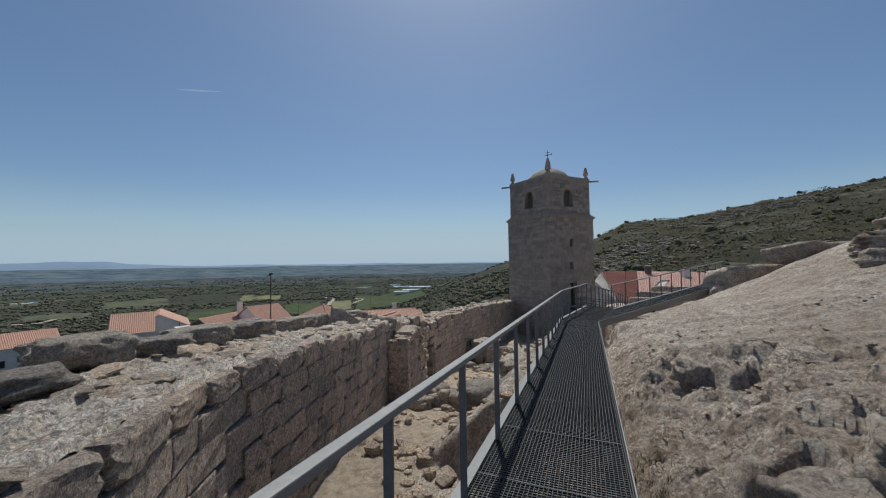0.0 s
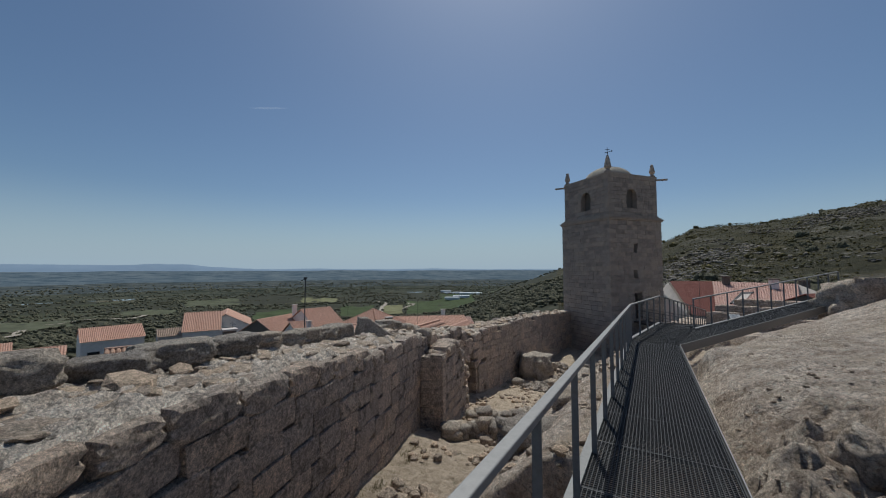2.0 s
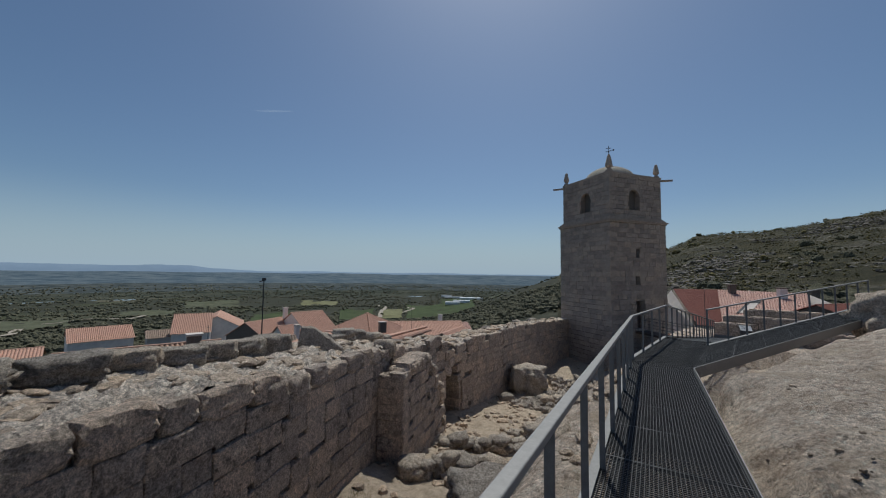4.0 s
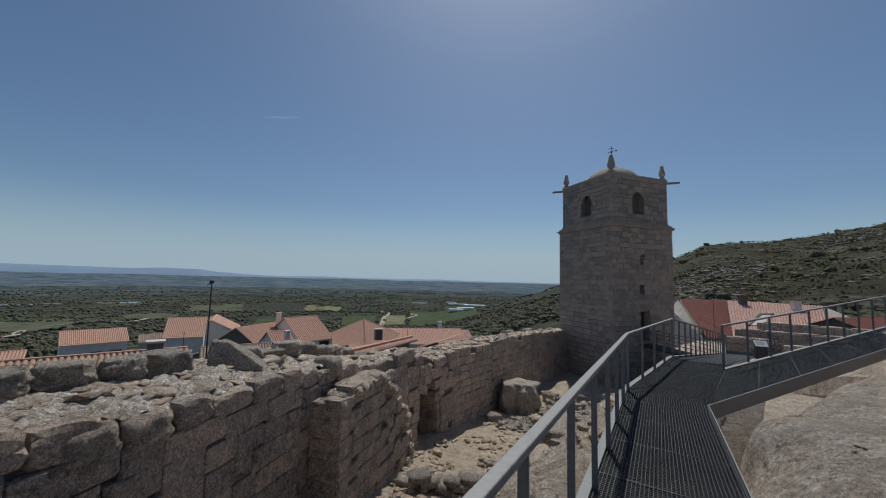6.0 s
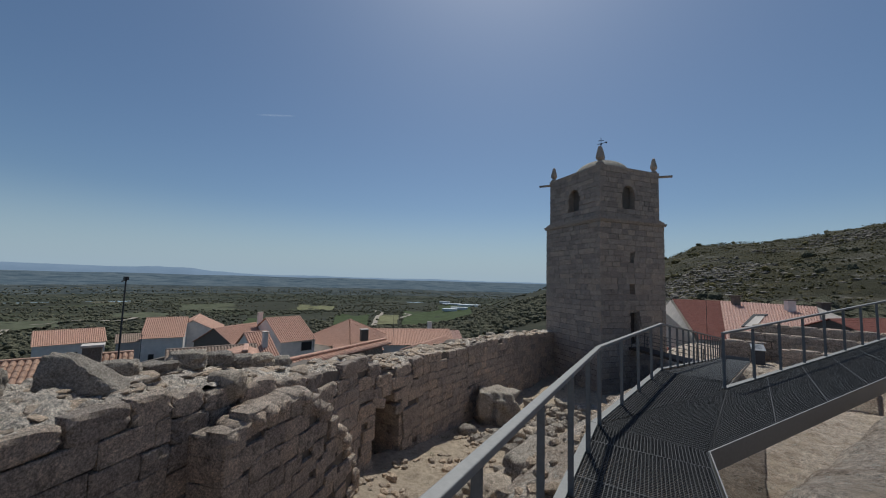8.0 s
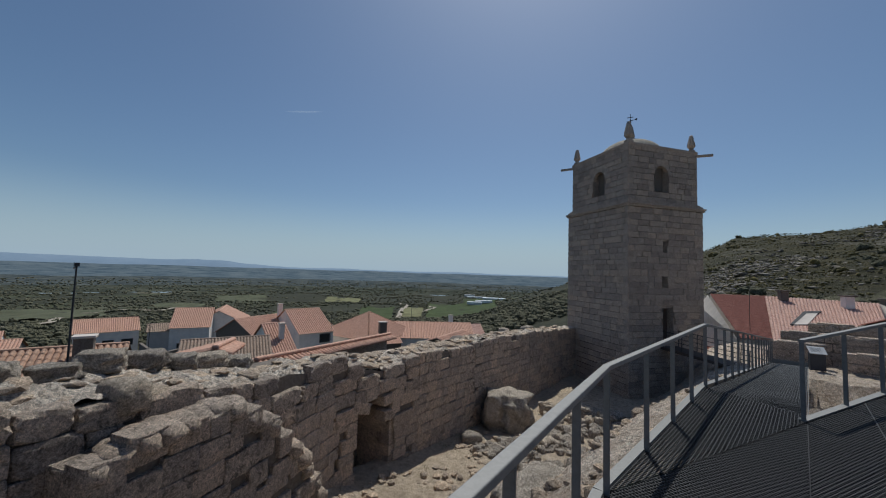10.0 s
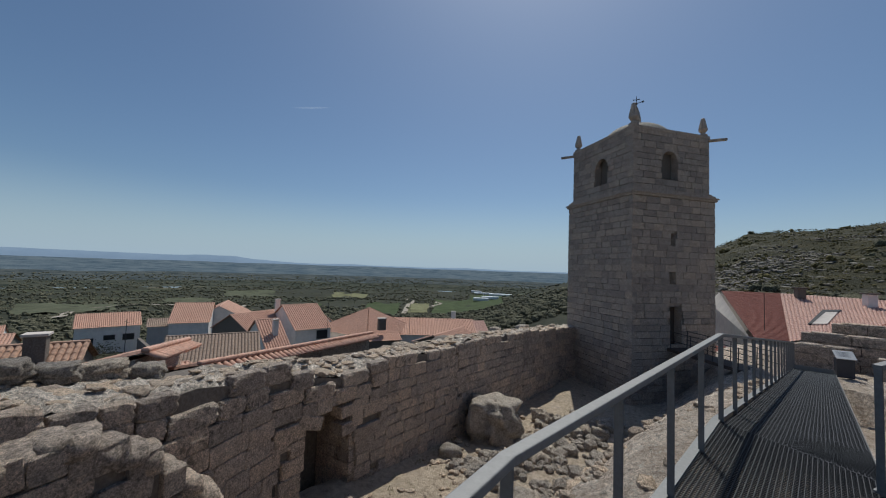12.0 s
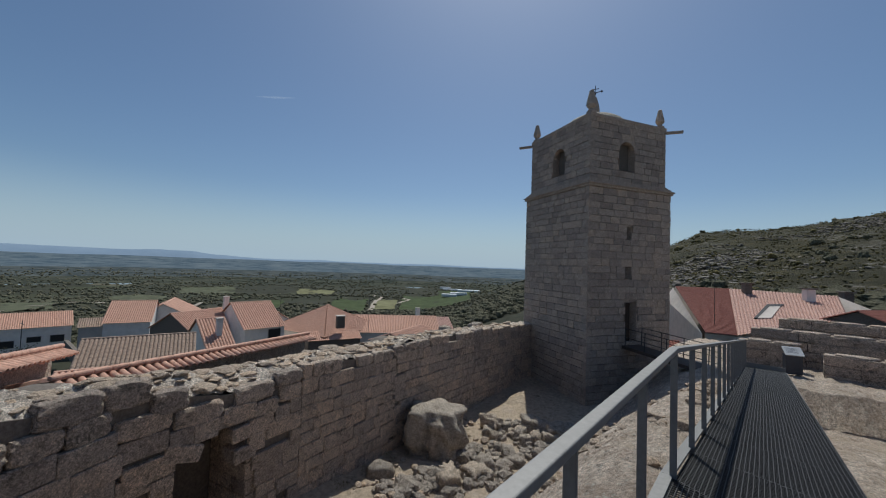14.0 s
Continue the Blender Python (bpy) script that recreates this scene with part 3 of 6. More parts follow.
lower = empty("walkway_descent", "steel grating walkway sloping down towards the bell tower", "walkway")
L0, L1 = Vector(KNEE_2), Vector(B_END_L)
R0, R1 = Vector((0.5, 17.1, -0.42)), Vector(B_END_R)


def levelB(x, y):
    return -0.42 + (L1.z + 0.42) * min(1.0, max(0.0, (y - 17.5) / (32.2 - 17.5)))


for k in range(14):
    a0, a1, b0, b1 = L0.lerp(L1, k / 14), L0.lerp(L1, (k + 0.997) / 14), R0.lerp(R1, k / 14), R0.lerp(R1, (k + 0.997) / 14)
    panel(lower, [a0.xy[:], b0.xy[:], b1.xy[:], a1.xy[:]], levelB, wayB)
for a, b, off in ((L0, L1, -0.02), (R0, R1, 0.02)):
    bm = bmesh.new()
    if off < 0:
        flange(bm, a, b)
    else:
        beam(bm, a + Vector((off, 0, -0.05)), b + Vector((off, 0, -0.05)), 0.008, 0.1)
    part("edge_channel", bm, KICK, lower)
bm = bmesh.new()
beam(bm, L1 + Vector((0, 0.03, 0.06)), R1 + Vector((0, 0.03, 0.06)), 0.01, 0.2)
part("end_plate", bm, KICK, lower)

ramp_c = empty("walkway_ramp", "steel grating ramp rising across the bedrock", "walkway")
cf, cc = Vector(FORK), Vector((CORNER[0], CORNER[1] + 0.0, -0.42))
cl = [cf + C_DIR * k for k in np.linspace(0, C_LEN, 9)]
cr = [cc + C_DIR * k for k in np.linspace(0, C_LEN + 0.6, 9)]


def levelC(x, y):
    s = (x - CORNER[0]) * C_DIR.x + (y - CORNER[1]) * C_DIR.y
    s0 = (FORK[0] - CORNER[0]) * C_DIR.x + (FORK[1] - CORNER[1]) * C_DIR.y
    # the start line runs askew from the corner to the fork
    side_ = (x - CORNER[0]) * -C_DIR.y + (y - CORNER[1]) * C_DIR.x
    full = (FORK[0] - CORNER[0]) * -C_DIR.y + (FORK[1] - CORNER[1]) * C_DIR.x
    s -= s0 * side_ / full
    return -0.42 + 0.08 * max(0.0, s)


for k in range(8):
    e = 0.998
    poly = [cr[k].xy[:], cr[k].lerp(cr[k + 1], e).xy[:], cl[k].lerp(cl[k + 1], e).xy[:], cl[k].xy[:]]
    panel(ramp_c, poly, levelC, wayC)
bm = bmesh.new()
beam(bm, cr[0] + Vector((0, 0, -0.11)), cr[-1] + Vector((0, 0, -0.11)), 0.015, 0.24)
part("fascia", bm, STEEL, ramp_c)
bm = bmesh.new()
flange(bm, cl[0], cl[-1])
part("edge_channel", bm, KICK, ramp_c)

a0 = (A_LEFT(-3.84) + 0.02, -3.84, deck_z(-3.84))
a1 = (A_LEFT(4.64) + 0.02, 4.64, deck_z(4.64))
railing("railing", [a0, a1, (KNEE_1[0] + 0.02, *KNEE_1[1:]), (KNEE_2[0] + 0.0, *KNEE_2[1:]), (B_END_L[0], *B_END_L[1:])], "grey steel railing with flat handrail beside the walkway")
railing("railing", [cl[0] + Vector((-0.03, 0.03, 0)), cl[-1] + Vector((-0.03, 0.03, 0))], "grey steel railing beside the rising ramp")


# ---- masonry ----
def stone_mesh(seed, material, w=1.0, h=1.0, d=1.0, soft=0.06, rough=0.05):
    """A roughly squared block: front towards -y, origin at the middle of its front."""
    rnd = random.Random(seed)
    us, vs = (-0.5, -0.5 + soft, 0.0, 0.5 - soft, 0.5), (-0.5, -0.5 + soft * 1.5, 0.0, 0.5 - soft * 1.5, 0.5)
    verts, faces = [], []
    jit = lambda s: rnd.uniform(-s, s)
    for j, v in enumerate(vs):
        for i, u in enumerate(us):
            rim = (i in (0, 4)) + (j in (0, 4))
            back = (0.0, 0.035, 0.08)[rim]
            verts.append(((u + jit(0.012)) * w * (0.985 if rim == 2 else 1), (back + jit(rough) * 0.8) * d, (v + jit(0.02)) * h * (0.96 if rim == 2 else 1)))
    for j in range(4):
        for i in range(4):
            k = j * 5 + i
            faces.append((k, k + 1, k + 6, k + 5))
    ring = [0, 1, 2, 3, 4, 9, 14, 19, 24, 23, 22, 21, 20, 15, 10, 5]
    n = len(verts)
    for k in ring:
        verts.append((verts[k][0], d, verts[k][2]))
    for a in range(16):
        b = (a + 1) % 16
        faces.append((ring[b], ring[a], n + a, n + b))
    return verts, faces


def stone_meshes(name, material, count=14, soft=0.07, rough=0.08):
    return [mesh_of(name, *stone_mesh(k, material, soft=soft, rough=rough), material, True) for k in range(count)]


WALL_STONES = stone_meshes("stone", GRANITE, soft=0.045, rough=0.045)
TOWER_STONES = stone_meshes("stone", TOWER_STONE, soft=0.035, rough=0.03)
for me in WALL_STONES + TOWER_STONES:
    me.polygons.foreach_set("use_smooth", [False] * len(me.polygons))


def rock_bm(size, seed, boxy=0.5, rough=0.16, subdiv=3, flat=0.0):
    """A boulder that sits on z = 0."""
    bm = bmesh.new()
    bmesh.ops.create_icosphere(bm, subdivisions=subdiv, radius=1)
    off = Vector((seed * 3.7, seed * 1.3, seed * 7.1))
    for v in bm.verts:
        c = v.co.normalized()
        top = max(abs(c.x), abs(c.y), abs(c.z))
        c = c.lerp(c / top * 0.86, boxy)
        cells = noise.voronoi(c * 1.3 + off)[0]
        c *= 1 + rough * noise.fractal(c * 1.6 + off, 1.0, 2.0, 4) + (0.035 * noise.fractal(c * 6.0 + off, 0.8, 2.0, 3) if subdiv > 2 else 0) + rough * 0.9 * (cells[1] - cells[0] - 0.3)
        if flat and c.z > 1 - flat:
            c.z = 1 - flat + (c.z - 1 + flat) * 0.2
        v.co = (c.x * size[0] / 2, c.y * size[1] / 2, (c.z + 0.75) * size[2] / 1.75)
    return bm


def cap_meshes(count=12):
    """Worn, rounded blocks for broken upper courses, filling a unit box with the front at y = 0."""
    out = []
    for k in range(count):
        bm = rock_bm((1.13, 1.02, 1.06), 500 + k, 0.96, 0.06, 3)
        bmesh.ops.transform(bm, verts=bm.verts, matrix=Matrix.Translation((0, 0.42, -0.5)))
        me = bpy.data.meshes.new("stone")
        bm.to_mesh(me)
        bm.free()
        me.materials.append(GRANITE)
        out.append(me)
    return out


def along(path):
    """Arc length along a path in plan, and a function from it to (point, direction)."""
    cum = [0.0]
    for a, b in zip(path, path[1:]):
        cum.append(cum[-1] + math.dist(a, b))

    def at(s):
        s = min(max(s, 0.0), cum[-1])
        i = min(max(int(np.searchsorted(cum, s)) - 1, 0), len(path) - 2)
        u = (s - cum[i]) / (cum[i + 1] - cum[i])
        a, b = Vector(path[i]), Vector(path[i + 1])
        return a.lerp(b, u), (b - a).normalized()
    return cum[-1], at


def courses(parent, path, ztop, zbot, meshes, joined, course=0.36, long=(0.4, 0.85), depth=0.3, holes=(), limit=300, seed=1, ragged=0.0, level=False, gap=0.012, proud=0.014, caps=None, cap_rows=1):
    """Courses of blocks on the right-hand side of a path. ztop(s): their upper line. holes: (s0, s1, z0, z1)."""
    rnd = random.Random(seed)
    total, at = along(path)
    verts, faces, made = [], [], 0
    high = max(ztop(s) for s in np.linspace(0, total, 40)) if level else 0
    rows = int(((high if level else max(ztop(0), ztop(total))) - zbot) / course) + 3
    heights = [course * rnd.uniform(0.85, 1.15) for _ in range(rows)]
    drop = 0.0
    for k in range(rows):
        h = heights[k]
        s = -rnd.uniform(0, 0.2)
        while s < total:
            w = rnd.uniform(*long) * (1.15 if h > course else 0.95)
            if total - (s + w) < long[0] * 0.6:
                w = total - s
            s0, s1 = max(s, 0.0), min(s + w, total)
            s += w
            if s1 - s0 < 0.08:
                continue
            mid = (s0 + s1) / 2
            hi = high - drop if level else ztop(mid) - drop
            lo = hi - h
            if level and hi > ztop(mid) + 0.1:
                continue
            if lo < zbot - h * 0.7:
                continue
            if ragged and k == 0 and rnd.random() < ragged:
                continue
            cut = False
            for a, b, z0, z1 in holes:
                zm = (lo + hi) / 2
                if z0 < zm < z1:
                    if a < mid < b:
                        cut = True
                    elif s0 < a < s1:
                        s1 = a
                    elif s0 < b < s1:
                        s0 = b
            if cut or s1 - s0 < 0.08:
                continue
            p, d = at((s0 + s1) / 2)
            hh = h * rnd.uniform(0.97, 1.0) + (rnd.uniform(-0.05, 0.07) if (k == 0 and not level) else 0)
            m = Matrix.Translation((p.x, p.y, lo + hh / 2)) @ Matrix.Rotation(math.atan2(d.y, d.x), 4, "Z") @ Matrix.Translation((0, rnd.uniform(-proud, proud * 0.5), 0)) @ Matrix.Rotation(rnd.uniform(-0.006, 0.006), 4, "Y") @ Matrix.Diagonal((s1 - s0 - gap, depth, hh - gap, 1))
            me = meshes[rnd.randrange(len(meshes))] if not caps or k >= cap_rows else caps[rnd.randrange(len(caps))]
            if made < limit:
                ob = new("stone", me)
                ob.parent = parent
                ob.matrix_basis = m
                made += 1
            else:
                n = len(verts)
                verts.extend((m @ v.co)[:] for v in me.vertices)
                faces.extend(tuple(n + i for i in p_.vertices) for p_ in me.polygons)
        drop += h
    if verts:
        ob = tagged(new("stonework", mesh_of("stonework", verts, faces, joined)), kind="stuff")
        ob.parent = parent


def rock(name, at, size, seed, yaw=0, label="grey weathered granite boulder with lichen", group="", boxy=0.5, rough=0.16, tilt=(0, 0), material=None, subdiv=3, flat=0.0):
    ob = part(name, rock_bm(size, seed, boxy, rough, subdiv, flat), material or BOULDER, smooth=True)
    ob.matrix_world = pose(*at, tilt[0], tilt[1], yaw)
    return tagged(ob, label, "rock" if name != "loose_stone" else "stone", group)


def rubble(name, spots, sizes, seed, label, surface, squash=0.55, sink=0.35, material=None):
    """Many small stones over spots, joined."""
    rnd = random.Random(seed)
    base = []
    for k in range(8):
        bm = rock_bm((1, 1, 1), seed * 11 + k, 0.55, 0.22, 1)
        base.append(([v.co.copy() for v in bm.verts], [tuple(v.index for v in f.verts) for f in bm.faces]))
        bm.free()
    verts, faces = [], []
    for x, y in spots:
        s = rnd.uniform(*sizes) * (1.6 if rnd.random() < 0.12 else 1.0)
        vs, fs = base[rnd.randrange(8)]
        z = surface(x, y)
        m = Matrix.Translation((x, y, z - s * squash * sink)) @ Euler((rnd.uniform(-0.25, 0.25), rnd.uniform(-0.25, 0.25), rnd.uniform(0, 6.3))).to_matrix().to_4x4() @ Matrix.Diagonal((s * rnd.uniform(0.8, 1.4), s, s * squash * rnd.uniform(0.6, 1.2), 1))
        n = len(verts)
        verts.extend((m @ v)[:] for v in vs)
        faces.extend(tuple(n + i for i in f) for f in fs)
    return tagged(new(name, mesh_of(name, verts, faces, material or RUBBLE)), label, "rubble", kind="stuff")


# ---- the old town wall ----
WALL_LINE = [(-2.0, -3.5), (-2.3, 0.0), (-2.72, 0.95), (-3.07, 1.55), (-3.5, 2.08), (-3.82, 2.5), (-4.15, 3.15), (-6.1, 8.7), (-7.0, 11.3), (-8.0, 14.8), (-8.8, 17.1), (-9.02, 20.0), (-9.1, 25.0), (-8.9, 31.0), (-8.5, 36.0), (-7.9, 38.2)]
WALL_TOP = [(-4, 0.62), (0, 0.55), (2.6, 0.44), (4.3, 0.24), (6.6, 0.03), (9, -0.3), (11.3, -0.45), (13, -0.75), (15, -1.05), (17.2, -1.2), (17.45, -1.5), (18.6, -1.55), (18.8, -1.75), (20.3, -1.95), (20.5, -1.7), (25.2, -2.0), (25.4, -1.8), (31, -2.05), (37, -2.4)]
WALL_BODY = [(-4, 0.62), (0, 0.55), (2.6, 0.44), (4.3, 0.24), (6.6, 0.05), (9, -0.25), (11.3, -0.42), (13, -0.7), (15, -1.0), (17.2, -1.2), (20, -1.5), (25.3, -1.8), (31, -2.05), (37, -2.4)]
WALL_FOOT = [(-4, -3.0), (7, -3.2), (10, -3.5), (14, -4.6), (18, -5.4), (24, -5.9), (37, -6.4)]
WALL_WIDE = [(-4, 2.6), (8, 2.35), (12, 2.2), (17, 1.9), (25, 1.8), (37, 1.6)]
GATE = (17.95, 19.55, -5.8, -2.6)            # stretch of y, foot and lintel


def wall_x(y):
    return float(np.interp(y, [p[1] for p in WALL_LINE], [p[0] for p in WALL_LINE]))


def wall_normal(y):
    d = Vector((wall_x(y + 0.8) - wall_x(y - 0.8), 1.6)).normalized()
    return Vector((d.y, -d.x))


def wall_top_z(y, across=0.3):
    x = wall_x(y)
    n = fbm(x * 1.1 + across * 1.3, y * 1.1, across * 2.0, 5) * 0.09 + abs(fbm(across * 3.1, y * 2.6, 4.0, 4)) * 0.07
    u_, v_ = across * 2.4 + 2 * n, y * 1.7 + 3 * n
    d_, p_ = noise.voronoi(Vector((u_, v_, 0.0)))
    n += 0.07 * (noise.noise(p_[0] * 7.7) + 0.8 * noise.noise(p_[0] * 3.1) * (u_ - p_[0].x) - 0.4 * (1 - step01(0.0, 0.14, d_[1] - d_[0])))
    n += 0.1 * (creased(across * 3.0, y * 2.2, 6.2, 3) - 0.55) + 0.035 * (creased(across * 9, y * 7, 2.4, 2) - 0.5)
    smooth = (lerp_rows(WALL_TOP, y - 0.35) + lerp_rows(WALL_TOP, y) + lerp_rows(WALL_TOP, y + 0.35)) / 3
    body = lerp_rows(WALL_BODY, y)
    fall = 0.42 * step01(0.8, 1.8, across) * step01(13.5, 16.5, y)
    return smooth + (max(body, smooth) - smooth) * step01(0.3, 1.3, across) - 0.015 - fall + n


def piece_path(y0, y1):
    pts = [(wall_x(y0), y0)] + [p for p in WALL_LINE if y0 < p[1] < y1] + [(wall_x(y1), y1)]
    return pts


CAPS = cap_meshes()


def wall_piece(name, y0, y1, label, seed):
    wall = empty(name, label, "wall", kind="structure")
    # the core
    ys_ = np.arange(y0, y1 + 0.01, (y1 - y0) / round((y1 - y0) / 0.3))
    bm = bmesh.new()
    cols = []
    for y in ys_:
        n, f = wall_normal(y), Vector((wall_x(y), y))
        a, b = f - n * 0.12, f - n * lerp_rows(WALL_WIDE, y)
        gate = GATE[0] < y < GATE[1]
        zt, zb = wall_top_z(y) - 0.1, -8.0
        low = GATE[3] if gate else zb
        cols.append([bm.verts.new((*p, z)) for p, z in ((a, low), (a, zt), (b, zt), (b, zb))])
    for c, d in zip(cols, cols[1:]):
        for i in range(3):
            bm.faces.new((c[i], d[i], d[i + 1], c[i + 1]))
    for c in (cols[0], cols[-1]):
        bm.faces.new(c)
    part("core", bm, MORTAR, wall)
    # its rough top
    verts, faces = [], []
    ys_ = np.arange(y0, y1 + 0.01, (y1 - y0) / round((y1 - y0) / (0.04 if y0 < 5 else 0.07)))
    nu = 64 if y0 < 5 else 30
    for y in ys_:
        n, f, wide = wall_normal(y), Vector((wall_x(y), y)), lerp_rows(WALL_WIDE, y)
        for i in range(nu):
            c = 0.14 + (wide - 0.16) * i / (nu - 1)
            p = f - n * c
            verts.append((p.x, p.y, wall_top_z(y, c) - 0.07 * (i == 0)))
    for j in range(len(ys_) - 1):
        for i in range(nu - 1):
            k = j * nu + i
            faces.append((k, k + nu, k + nu + 1, k + 1)[::-1])
    ob = new("top_surface", mesh_of("top_surface", verts, faces, WALLTOP, True))
    ob.parent = wall
    path = piece_path(y0, y1)
    total, at = along(path)
    holes = ()
    if y0 < GATE[0] < y1:
        to_s = lambda y: sum(math.dist(a, b) for a, b in zip(piece_path(y0, y), piece_path(y0, y)[1:]))
        holes = ((to_s(GATE[0]), to_s(GATE[1]), GATE[2], GATE[3] - 0.1),)
    mean_y = lambda s: at(s)[0].y
    courses(wall, path, lambda s: lerp_rows(WALL_TOP, mean_y(s)) + 0.02, lerp_rows(WALL_FOOT, y1), WALL_STONES, GRANITE_JOINED, 0.37, (0.38, 0.95), 0.36, holes, 300, seed, 0.04, caps=CAPS, cap_rows=2 if y0 == 11.0 else 1)
    return wall


wall_1 = wall_piece("wall_1", -3.5, 11.0, "thick old granite ashlar wall with rough broken top", 3)
wall_2 = wall_piece("wall_2", 11.0, 21.0, "old granite ashlar wall with a low gateway", 5)
wall_3 = wall_piece("wall_3", 21.0, 38.2, "old granite ashlar wall running to the bell tower", 8)

# two squared stones closing the inner edge of the first stretch
for y, l_ in ((7.5, 0.6), (8.1, 0.66)):
    n_, f_ = wall_normal(y), Vector((wall_x(y), y))
    ob = part("stone", rock_bm((l_, 0.5, 0.44), 900 + int(y * 10), 0.86, 0.1, 3), GRANITE, wall_1, smooth=True)
    ob.matrix_world = pose(f_.x - n_.x * 0.2, f_.y - n_.y * 0.2, lerp_rows(WALL_TOP, y) - 0.46, 3, -4, math.degrees(math.atan2(n_.x, -n_.y)))
# gateway: back wall added to keep the recess dark, with jambs and a lintel
n = wall_normal(18.8)
g0, g1 = Vector((wall_x(GATE[0]), GATE[0])), Vector((wall_x(GATE[1]), GATE[1]))
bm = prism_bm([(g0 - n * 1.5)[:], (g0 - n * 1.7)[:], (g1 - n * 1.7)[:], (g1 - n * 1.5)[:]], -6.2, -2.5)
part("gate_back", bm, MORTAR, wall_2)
for p, sgn in ((g0, -1), (g1, 1)):
    path = [(p - n * 0.1)[:], (p - n * 1.5)[:]] if sgn < 0 else [(p - n * 1.5)[:], (p - n * 0.1)[:]]
    courses(wall_2, path, lambda s: GATE[3], -6.0, WALL_STONES, GRANITE_JOINED, 0.4, (0.4, 0.8), 0.25, (), 40, 31, level=True)
bm = bmesh.new()
for k in range(3):
    a, b = g0 - n * (0.25 + 0.45 * k), g1 - n * (0.25 + 0.45 * k)
    beam(bm, (a.x, a.y - 0.25, GATE[3] + 0.14), (b.x, b.y + 0.25, GATE[3] + 0.1), 0.42, 0.3, 0.03)
part("lintel", bm, GRANITE, wall_2)
for k, (dy, zz) in enumerate(((-0.05, -2.9), (-0.02, -3.4))):
    ob = part("corbel", box_bm((0.5, 0.55, 0.34), None, 0.04), GRANITE, wall_2)
    ob.matrix_world = pose(g1.x - 0.25, g1.y - 0.1 - 0.06 * (1 - k), zz, 2, 0, 3)
ob = part("corbel", box_bm((0.5, 0.75, 0.34), None, 0.04), GRANITE, wall_2)
ob.matrix_world = pose(g0.x - 0.22, g0.y + 0.12, -2.8, -20, 0, 3)

# broken stub of a cross wall against it
stub = empty("wall_stub", "broken stub of stepped granite masonry against the old wall", "wall", kind="structure")
STUB_TOP = [(10.8, -1.1), (12.05, -1.1), (12.15, -0.92), (13.6, -1.02), (13.7, -1.25), (14.2, -1.5), (14.6, -1.95), (15.0, -2.45), (15.4, -3.0), (15.8, -3.6), (16.2, -4.2)]
SL = [(-6.32, 11.5), (-7.1, 14.2), (-7.75, 16.1)]
stub_x = lambda y: float(np.interp(y, [p[1] for p in SL], [p[0] for p in SL]))
bm = bmesh.new()
cols = []
for y in np.arange(11.62, 16.15, 0.25):
    zt = lerp_rows(STUB_TOP, y) - 0.12
    cols.append([bm.verts.new(p) for p in ((stub_x(y) - 0.1, y, -6), (stub_x(y) - 0.1, y, zt), (wall_x(y) - 0.1, y, zt + 0.03), (wall_x(y) - 0.1, y, -6))])
for c, d in zip(cols, cols[1:]):
    for i in range(3):
        bm.faces.new((c[i], d[i], d[i + 1], c[i + 1]))
bm.faces.new(cols[0])
bm.faces.new(cols[-1])
part("core", bm, MORTAR, stub)
tot, at_ = along(SL)
courses(stub, SL, lambda s: lerp_rows(STUB_TOP, at_(s)[0].y), -4.6, WALL_STONES, GRANITE_JOINED, 0.38, (0.35, 0.7), 0.4, (), 200, 12)
courses(stub, [(wall_x(11.35) + 0.02, 11.3), (-6.3, 11.52)], lambda s: -1.1, -3.6, WALL_STONES, GRANITE_JOINED, 0.38, (0.4, 0.8), 0.4, (), 60, 13)
rnd = random.Random(4)
for k in range(17):
    y = 11.6 + k * 0.27
    w = wall_x(y) - stub_x(y)
    ob = part("stone", rock_bm((0.85, rnd.uniform(0.34, 0.5), rnd.uniform(0.28, 0.4)), 40 + k, 0.75, 0.1, 2), GRANITE, stub, smooth=True)
    ob.matrix_world = pose(stub_x(y) + w * rnd.uniform(0.35, 0.55), y, lerp_rows(STUB_TOP, y) - 0.24, rnd.uniform(-4, 4), rnd.uniform(-4, 4), rnd.uniform(-10, 10))

# stones lying on the wall
LOOSE = [  # x, y, size x y z, yaw, height over the top
    (-5.0, 1.4, 1.25, 0.75, 0.34, 70), (-6.15, 2.55, 1.15, 0.7, 0.42, 75), (-6.35, 3.55, 1.0, 0.65, 0.35, 60), (-6.75, 4.4, 1.2, 0.7, 0.36, 72), (-7.05, 5.4, 1.0, 0.7, 0.38, 80), (-7.3, 6.2, 0.75, 0.6, 0.4, 65),
    (-7.55, 6.95, 0.8, 0.6, 0.36, 75), (-7.8, 7.7, 0.7, 0.55, 0.45, 70), (-8.0, 8.4, 0.65, 0.6, 0.42, 60), (-8.3, 9.1, 0.9, 0.6, 0.48, 70), (-8.8, 10.9, 0.7, 0.5, 0.34, 55), (-8.95, 11.6, 0.7, 0.55, 0.36, 75),
    (-9.2, 12.2, 0.8, 0.6, 0.4, 70), (-9.4, 12.9, 0.75, 0.55, 0.38, 70), (-9.6, 13.55, 0.7, 0.55, 0.34, 66), (-9.75, 14.2, 0.8, 0.5, 0.36, 74), (-9.85, 14.9, 0.6, 0.5, 0.4, 60), (-4.45, 0.4, 0.9, 0.5, 0.24, 20),
]
